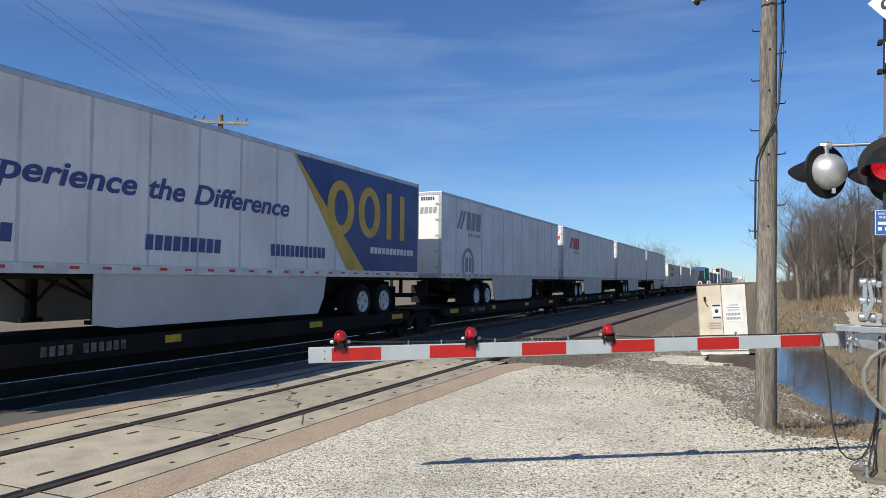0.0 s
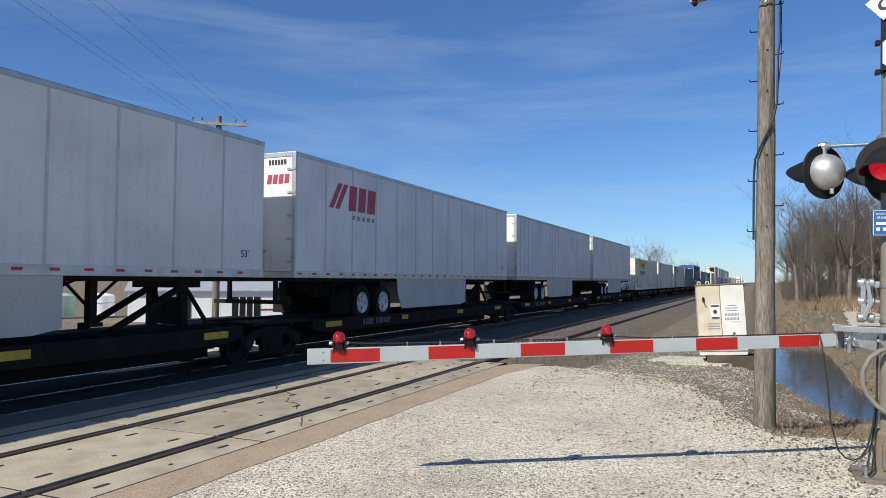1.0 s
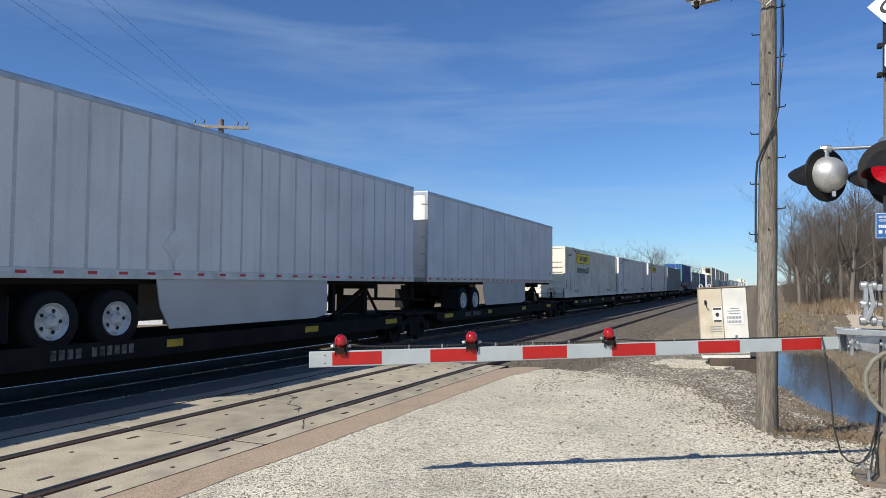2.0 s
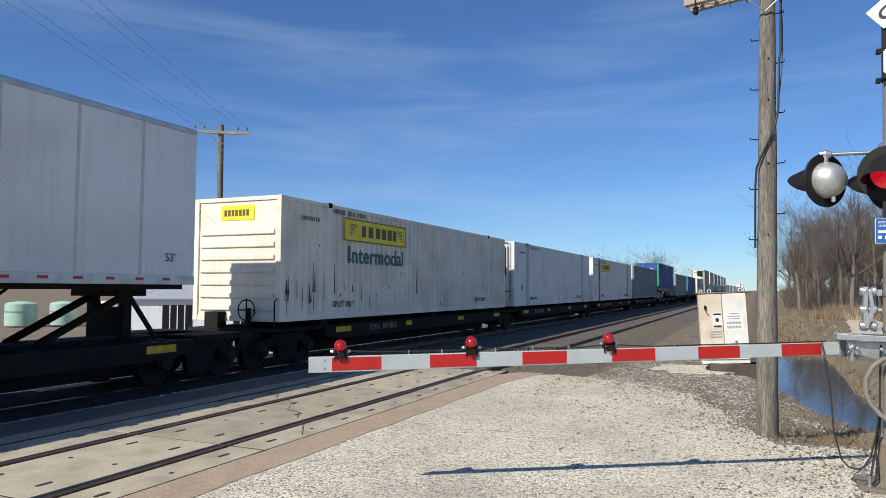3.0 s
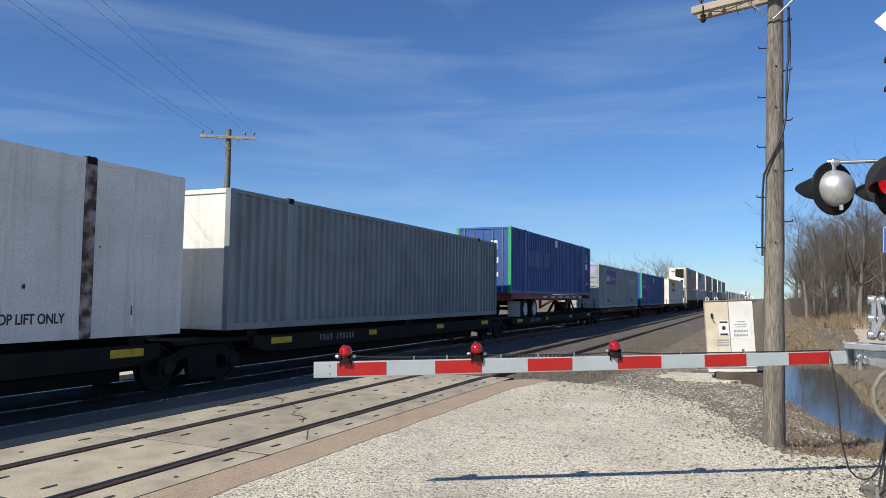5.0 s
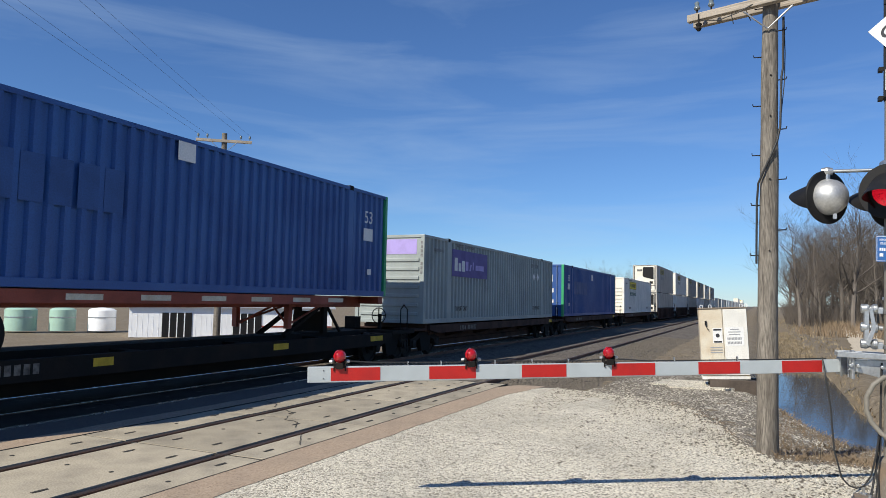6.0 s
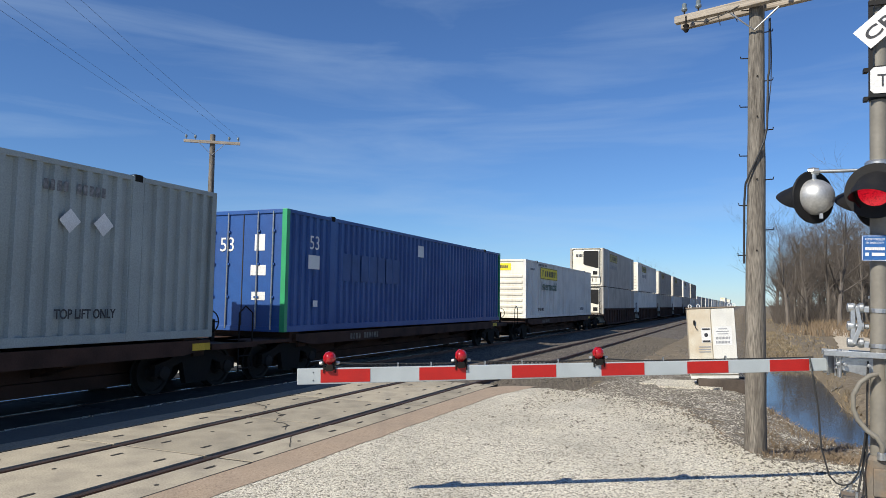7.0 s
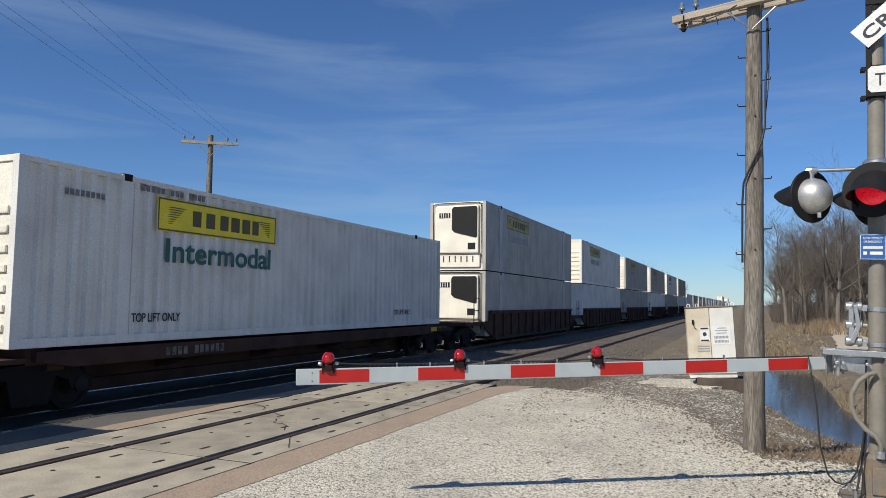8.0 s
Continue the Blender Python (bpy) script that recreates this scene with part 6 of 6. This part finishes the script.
# ---- relay cabinet ----
def cabinet():
    root = thing("relay_cabinet", pose(-0.72, 18.75, -0.05, 0, -3.0, 6) @ Matrix.Diagonal((0.9, 1, 1, 1)), "leaning ivory steel relay cabinet on timber sleepers", "cabinet")
    part("case", Shape().box(-0.60, 0.60, -0.32, 0.42, 0.22, 1.84), M["cabinet"], root, bevel=0.015)
    part("roof", Shape().box(-0.615, 0.615, -0.365, 0.44, 1.842, 1.875), M["cast_iron"], root, "thin dark steel lid", bevel=0.012)
    a = part("door", Shape().box(-0.60, -0.01, -0.35, -0.322, 0.25, 1.83), M["cabinet"], root, "stained ivory door", bevel=0.008)
    b = part("door", Shape().box(0.01, 0.60, -0.35, -0.322, 0.25, 1.83), M["cabinet_white"], root, "cleaner white door", bevel=0.008)
    # side turned from the sun, its shade painted on as a dark sheet
    part("side_panel", Shape().box(0.602, 0.612, -0.30, 0.40, 0.24, 1.82), M["cast_iron"], root)
    for x in (-0.52, -0.30, 0.48, 0.60):
        part("lifting_eye", ring_mesh([hollow(0, 0, 0.05, 0.05, 0.022, n=14)]), M["sign_white"], root, m=pose(x, -0.30, 1.905, 90, 0, 0))
    part("latch", Shape().box(-0.46, -0.41, -0.39, -0.352, 1.46, 1.56).tube([(-0.43, -0.38, 1.47), (-0.41, -0.38, 1.38), (-0.36, -0.38, 1.33)], 0.008, 6), M["black"], a)
    p = part("warning_notice", Shape().box(-0.24, 0.0, -0.356, -0.352, 1.02, 1.38), M["sign_white"], a, m=pose(-0.03, 0, 0))
    part("notice_bars", Shape().box(-0.22, -0.02, -0.36, -0.357, 1.32, 1.36).box(-0.22, -0.02, -0.36, -0.357, 1.03, 1.07).lathe([(0, 0.05), (0.002, 0.05)], (-0.12, -0.357, 1.2), (0, -1, 0), 12), M["ink"], p)
    block_marks("faded_lines", a, on_end(-0.35, -0.352, 0.78), [(0, 0.3, i * 0.06, i * 0.06 + 0.025, 0) for i in range(3)], M["grey_ink"])
    q = part("white_notice", Shape().box(0.05, 0.50, -0.356, -0.352, 0.95, 1.40), M["sign_white"], b)
    block_marks("notice_lines", q, on_end(0.09, -0.357, 0.99), [(i * 0.036, i * 0.036 + 0.026, 0, 0.06, 0) for i in range(10)] + [(i * 0.036, i * 0.036 + 0.026, 0.10, 0.16, 0) for i in range(10)] + [(0.05, 0.32, 0.22, 0.24, 0), (0.02, 0.34, 0.28, 0.30, 0), (0.08, 0.3, 0.34, 0.36, 0)], M["grey_ink"])
    part("rust_plate", Shape().box(-0.58, -0.45, -0.354, -0.351, 0.28, 0.5), M["rust"], a)
    part("sill_beam", Shape().box(-0.60, 0.60, -0.34, 0.42, 0.15, 0.218), M["cabinet_white"], root)
    return root


cabinet()
for i, (x, y, rz) in enumerate(((-0.55, 18.42, 6), (-0.62, 19.05, 6))):
    tagged(part("timber_sleeper", Shape().box(-0.52, 0.64, -0.11, 0.11, -0.22, 0.095), M["tie"], bevel=0.012, m=pose(x, y, 0, 0, 0, rz)), "weathered timber sleeper under the relay cabinet", "sleeper", "sleepers under the cabinet")
tagged(part("marker_post", Shape().box(-0.06, 0.06, -0.05, 0.05, -0.6, 0.12), M["tie"], bevel=0.008, m=pose(0.02, 18.12, 0)), "short dark timber post beside the cabinet", "post")


# ---- buildings beyond the tracks ----
def shed():
    m = pose(-48.2, 43.4, -1.75, 0, 0, 41)
    root = thing("farm_shed", m, "white metal-clad shed with a low grey gable roof", "shed")
    L, D, h, pk = 17.0, 9.0, 2.6, 3.7
    wall = part("front_wall", Shape().box(0, L, 0, 0.15, 0, h), M["shed"], root)
    part("back_wall", Shape().box(0, L, D - 0.15, D, 0, h), M["shed"], root)
    for x in (0, L - 0.15):
        part("gable_wall", Shape().slab([(0.151, 0), (D - 0.151, 0), (D - 0.151, h), (D / 2, pk), (0.151, h)], "x", x, x + 0.15), M["shed"], root)
    for a, b in ((-0.3, D / 2), (D + 0.3, D / 2)):
        part("roof_slope", Shape().slab([(a, h - 0.02), (b, pk + 0.06), (b, pk + 0.14), (a, h + 0.06)], "x", -0.3, L + 0.3), M["shed_roof"], root)
    rib = Shape().box(-0.02, 0.02, -0.012, 0, 0.05, h - 0.05).mesh("cladding_rib", M["shed"])
    for i in range(40):
        put("cladding_rib", rib, wall, pose(0.2 + i * 0.425, 0, 0))
    for x, w in ((2.6, 2.4), (8.4, 2.4), (12.9, 1.1)):
        d = part("door", Shape().box(x, x + w, -0.05, -0.001, 0, 2.1), M["black"], root, "dark doorway")
        for i in range(1, 4):
            part("door_bar", Shape().box(x + w * i / 4 - 0.04, x + w * i / 4 + 0.04, -0.08, -0.051, 0, 2.1), M["shed"], d)
    part("red_band", Shape().box(9.5, L, -0.03, -0.001, 0.9, 1.05), M["chassis_red"], root)
    return root


shed()
for i, (x, y, r, n) in enumerate(((-60.5, 42.5, 1.3, "tank_green"), (-58.3, 45.0, 1.1, "tank_green"), (-56.2, 47.5, 1.2, "shed"), (-64, 38.5, 1.3, "shed"))):
    t = thing("storage_tank", pose(x, y, -1.6, 0, 0, 48), "pale upright storage tank beyond the tracks", "tank", "tanks beyond the tracks")
    part("shell", Shape().lathe([(0, r), (1.9, r), (2.05, r * 0.8), (2.15, r * 0.2)], (0, 0, 0), (0, 0, 1), 24), M[n], t, smooth=True)
    part("rim_band", Shape().lathe([(1.2, r + 0.03), (1.28, r + 0.03)], (0, 0, 0), (0, 0, 1), 24), M["steel"], t)


# ---- trees ----
def tree_mesh(seed, height, spread, twigs=2):
    """A bare tree: tapered trunk, limbs, branches and many thin twigs with uneven outline."""
    rng = random.Random(seed)
    trunk, crown = Shape(), Shape()
    def grow(p, d, length, r, level):
        target = trunk if level == 0 else crown
        pts, rs = [p], [r]
        q, dd = p.copy(), d.copy()
        n = 5 if level < 2 else (3 if level == 2 else 2)
        for i in range(n):
            dd = (dd + Vector((rng.uniform(-1, 1), rng.uniform(-1, 1), rng.uniform(-0.4, 0.7))) * (0.09 + 0.09 * level)).normalized()
            q = q + dd * (length / n)
            pts.append(q.copy())
            rs.append(r * (1 - 0.75 * (i + 1) / n))
        target.tube(pts, rs, 7 if level == 0 else (5 if level == 1 else 3), cap=False)
        if level >= 2 + (twigs > 1):
            return
        kids = (10, 8, 9)[min(level, 2)]
        for k in range(kids):
            f = rng.uniform(0.28 if level == 0 else 0.2, 1.0)
            i = min(n - 1, int(f * n))
            o = pts[i].lerp(pts[i + 1], f * n - i)
            axis = Vector((rng.uniform(-1, 1), rng.uniform(-1, 1), rng.uniform(0.05, 0.9))).normalized()
            nd = (dd * 0.55 + axis * spread).normalized()
            grow(o, nd, length * rng.uniform(0.38, 0.62), max(0.010, r * (1 - 0.7 * f) * 0.5), level + 1)
    grow(Vector((0, 0, -0.3)), Vector((0, 0, 1)), height * 0.72, height * 0.017, 0)
    return trunk.mesh("trunk", M["bark"], smooth=True), crown.mesh("crown", M["far_bark"])


TREES = [tree_mesh(11 + i, h, s) for i, (h, s) in enumerate(((14, 0.9), (16, 0.75), (11, 1.0), (18, 0.8), (9, 1.1)))]


def bare_tree(x, y, k, size, rz):
    root = thing("bare_tree", pose(x, y, ground_z(x, y)) @ Matrix.Diagonal((size, size, size, 1)), "leafless grey-brown tree at the edge of the winter wood" if x > 0 else "leafless tree far beyond the railway line", "tree", "trees of the wood" if x > 0 else "trees beyond the line")
    t, c = TREES[k]
    put("trunk", t, root, pose(0, 0, 0, 0, 0, rz))
    put("crown", c, root, pose(0, 0, 0, 0, 0, rz))
    return root


rt = random.Random(5)
for i in range(190):
    y = rt.uniform(95, 240)
    lo, hi = 0.030 * y + 0.8, 0.24 * y + 4
    x = lo + (hi - lo) * rt.random()
    edge = min(1.0, 0.72 + (x - lo) / 14)
    bare_tree(x, y, rt.randrange(5), rt.uniform(0.85, 1.25) * edge, rt.uniform(0, 360))
for i in range(26):
    y = rt.uniform(230, 420)
    x = -y * rt.uniform(0.07, 0.22)
    bare_tree(x, y, rt.randrange(5), rt.uniform(0.75, 1.1), rt.uniform(0, 360))


# ---- brush, dead grass and loose stones ----
def scatter(name, label, category, material, count, seed, place, blade):
    """Many small pieces in one object: place gives a spot or None, blade adds one piece there."""
    rng = random.Random(seed)
    s = Shape()
    for _ in range(count):
        p = place(rng)
        if p is not None:
            blade(s, rng, p)
    me = bpy.data.meshes.new(name)
    me.from_pydata(s.v, [], s.f)
    me.materials.append(material)
    return tagged(put(name, me), label, category, kind="stuff")


def grass_blade(h0, h1, w=0.012, lean=0.5):
    def f(s, rng, p):
        h = rng.uniform(h0, h1)
        a = rng.uniform(0, 6.283)
        d = Vector((math.cos(a), math.sin(a), 0))
        o = Vector(p)
        ln = Vector((rng.uniform(-1, 1), rng.uniform(-1, 1), 0)) * lean * h
        b = d * w * rng.uniform(0.6, 1.5)
        s.add([o - b, o + b, o + ln * 0.35 + b * 0.7 + Vector((0, 0, h * 0.6)), o + ln * 0.35 - b * 0.7 + Vector((0, 0, h * 0.6)), o + ln + Vector((0, 0, h))], [(0, 1, 2, 3), (3, 2, 4)])
    return f


def on_ground(x0, x1, y0, y1, keep=None, power=1.0):
    def f(rng):
        y = y0 + (y1 - y0) * rng.random() ** power
        x = rng.uniform(x0, x1)
        if keep and not keep(x, y, rng):
            return None
        return (x, y, ground_z(x, y) + 0.004)
    return f


def clumpy(x, y, rng):
    return vnoise(x, y, 0.7, 4) + 0.25 > rng.random() * 0.6 and ground_z(x, y) > -0.93


scatter("dry_grass", "tall straw-coloured dead grass on the ditch bank", "grass", M["straw"], 16000, 3, on_ground(2.4, 8.5, 14.5, 48, lambda x, y, r: clumpy(x, y, r) and (y < 24 or r.random() < 0.6) and abs(x - 5.4 - 0.1 * (y - 38)) > 1.2, 1.6), grass_blade(0.08, 0.30, 0.010, 0.9))
scatter("dry_grass", "straw-coloured dead grass along the field", "grass", M["straw"], 11000, 4, on_ground(2.6, 24, 45, 150, lambda x, y, r: clumpy(x, y, r) and abs(x - 7.6 - 0.055 * (y - 60) + 0.0006 * (y - 60) ** 2) > 1.9, 1.3), grass_blade(0.06, 0.24, 0.05, 0.9))
scatter("short_grass", "short dead grass on the strip beside the ditch", "grass", M["straw"], 9000, 16, on_ground(0.0, 2.6, 19.0, 75.0, lambda x, y, r: ground_z(x, y) > -0.8 and vnoise(x, y, 0.5, 9) > -0.3, 1.4), grass_blade(0.06, 0.22, 0.02, 0.9))
scatter("dead_weeds", "brown dead weeds round the pole and ditch", "weeds", M["weed"], 5200, 6, on_ground(0.15, 2.8, 9.8, 16.5, lambda x, y, r: ground_z(x, y) > -0.9 and vnoise(x, y, 1.1, 8) > -0.15), grass_blade(0.03, 0.15, 0.006, 1.4))
scatter("brush", "rust-brown brush and saplings at the field edge", "brush", M["weed"], 6000, 7, on_ground(3.2, 16, 70, 125, lambda x, y, r: x > 0.03 * y and vnoise(x, y, 0.12, 5) > -0.1), grass_blade(0.35, 1.3, 0.03, 0.6))
scatter("undergrowth", "tangled grey-brown undergrowth inside the wood", "undergrowth", M["far_bark"], 26000, 8, on_ground(3.5, 44, 105, 200, lambda x, y, r: x > 0.033 * y and x < 0.25 * y), grass_blade(0.8, 4.5, 0.022, 0.7))


def rock(r0, r1, flat=0.6):
    def f(s, rng, p):
        r = rng.uniform(r0, r1)
        o = Vector(p)
        v = [o + Vector((math.cos(a + rng.uniform(-0.4, 0.4)) * r * rng.uniform(0.7, 1.2), math.sin(a) * r * rng.uniform(0.7, 1.2), r * flat * rng.uniform(-0.3, 0.3))) for a in (0, 1.57, 3.14, 4.71)]
        top = o + Vector((rng.uniform(-0.3, 0.3) * r, rng.uniform(-0.3, 0.3) * r, r * flat))
        top2 = o + Vector((rng.uniform(-0.5, 0.5) * r, rng.uniform(-0.5, 0.5) * r, r * flat * 0.9))
        s.add(v + [top, top2], [(0, 1, 4), (1, 2, 5, 4), (2, 3, 5), (3, 0, 4, 5)])
    return f


def on_road(x0, x1, y0, y1, keep=None):
    def f(rng):
        x, y = rng.uniform(x0, x1), rng.uniform(y0, y1)
        if keep and not keep(x, y, rng):
            return None
        return (x, y, 0.004)
    return f


def apron(x, y, rng):
    return past_edge(x, y) < -0.1 and vnoise(x, y, 0.8, 6) + 0.35 > rng.random() * 0.9


def thin_out(reach, low=0.0):
    """Keeps spots past the end of the road, fewer the farther they lie."""
    def f(x, y, rng):
        d = past_edge(x, y)
        return d > -0.15 and rng.random() < low + math.exp(-max(0.0, d) / reach) and ground_z(x, y) > -0.84
    return f


def thin_in(reach):
    """Keeps spots on the road, fewer the farther they lie from its end."""
    def f(x, y, rng):
        d = -past_edge(x, y)
        return d > 0 and rng.random() < math.exp(-d / reach) and vnoise(x, y, 0.9, 11) > -0.25
    return f


scatter("loose_stones", "loose pale limestone chips on the road", "gravel", M["stone"], 16000, 9, on_road(-4.5, 1.5, 4.0, 15.0, apron), rock(0.005, 0.016))
scatter("loose_stones", "loose grey-brown stones on the road", "gravel", M["dark_stone"], 15000, 10, on_road(-4.0, 1.2, 6.0, 15.2, thin_in(1.5)), rock(0.008, 0.026))
scatter("loose_stones", "larger pale limestone lumps near the end of the road", "gravel", M["stone"], 26000, 22, on_road(-4.0, 1.3, 6.5, 15.2, thin_in(1.8)), rock(0.007, 0.020, 0.8))
scatter("bank_stones", "pale stones and grit on the bank beside the road", "gravel", M["stone"], 52000, 12, on_ground(-3.8, 2.2, 9.3, 18.0, thin_out(1.2, 0.30)), rock(0.009, 0.027))
scatter("bank_stones", "dark stones and grit on the bank beside the road", "gravel", M["dark_stone"], 24000, 13, on_ground(-3.8, 2.0, 9.5, 22.0, thin_out(3.0, 0.25)), rock(0.010, 0.042))


def bed_spot(rng):
    x, y = rng.uniform(-5.6, -0.6), 15.2 + 28 * rng.random() ** 1.5
    if x > -3.2 and y < 21.5:
        return None
    return (x, y, -0.085 - 0.09 * step(-4.7, -3.2, x))


scatter("ballast_stones", "crushed brown-grey ballast stones on the shoulder", "ballast", M["dark_stone"], 16000, 14, bed_spot, rock(0.02, 0.055, 0.8))
scatter("leaf_litter", "dark twigs and leaf litter along the edge of the road", "litter", M["weed"], 3500, 15,
        on_ground(-1.6, 1.6, 9.7, 14.5, lambda x, y, r: abs(past_edge(x, y)) < 0.5 + 0.6 * r.random() + (2.0 if x > 0.2 else 0)), grass_blade(0.01, 0.05, 0.008, 3.0))


# ---- movement ----
def motions():
    """The whole train runs towards -y at one pace, with two short hitches."""
    times = [(t, 0.15 * (t - 0.3) + (0.88 if t < 0.25 else 0.0) - (0.88 if t > 6.25 else 0.0))
             for t in (0.0, 0.1, 0.2, 0.3, 0.4, 0.5, 1.5, 3.0, 4.5, 6.0, 6.1, 6.2, 6.3, 6.4, 6.5, 8.0)]
    for ob, y in MOVING:
        z = ob.matrix_basis.translation.z
        walk(ob, [(t, pose(XF, y - lead - SPEED * t, z)) for t, lead in times])


motions()
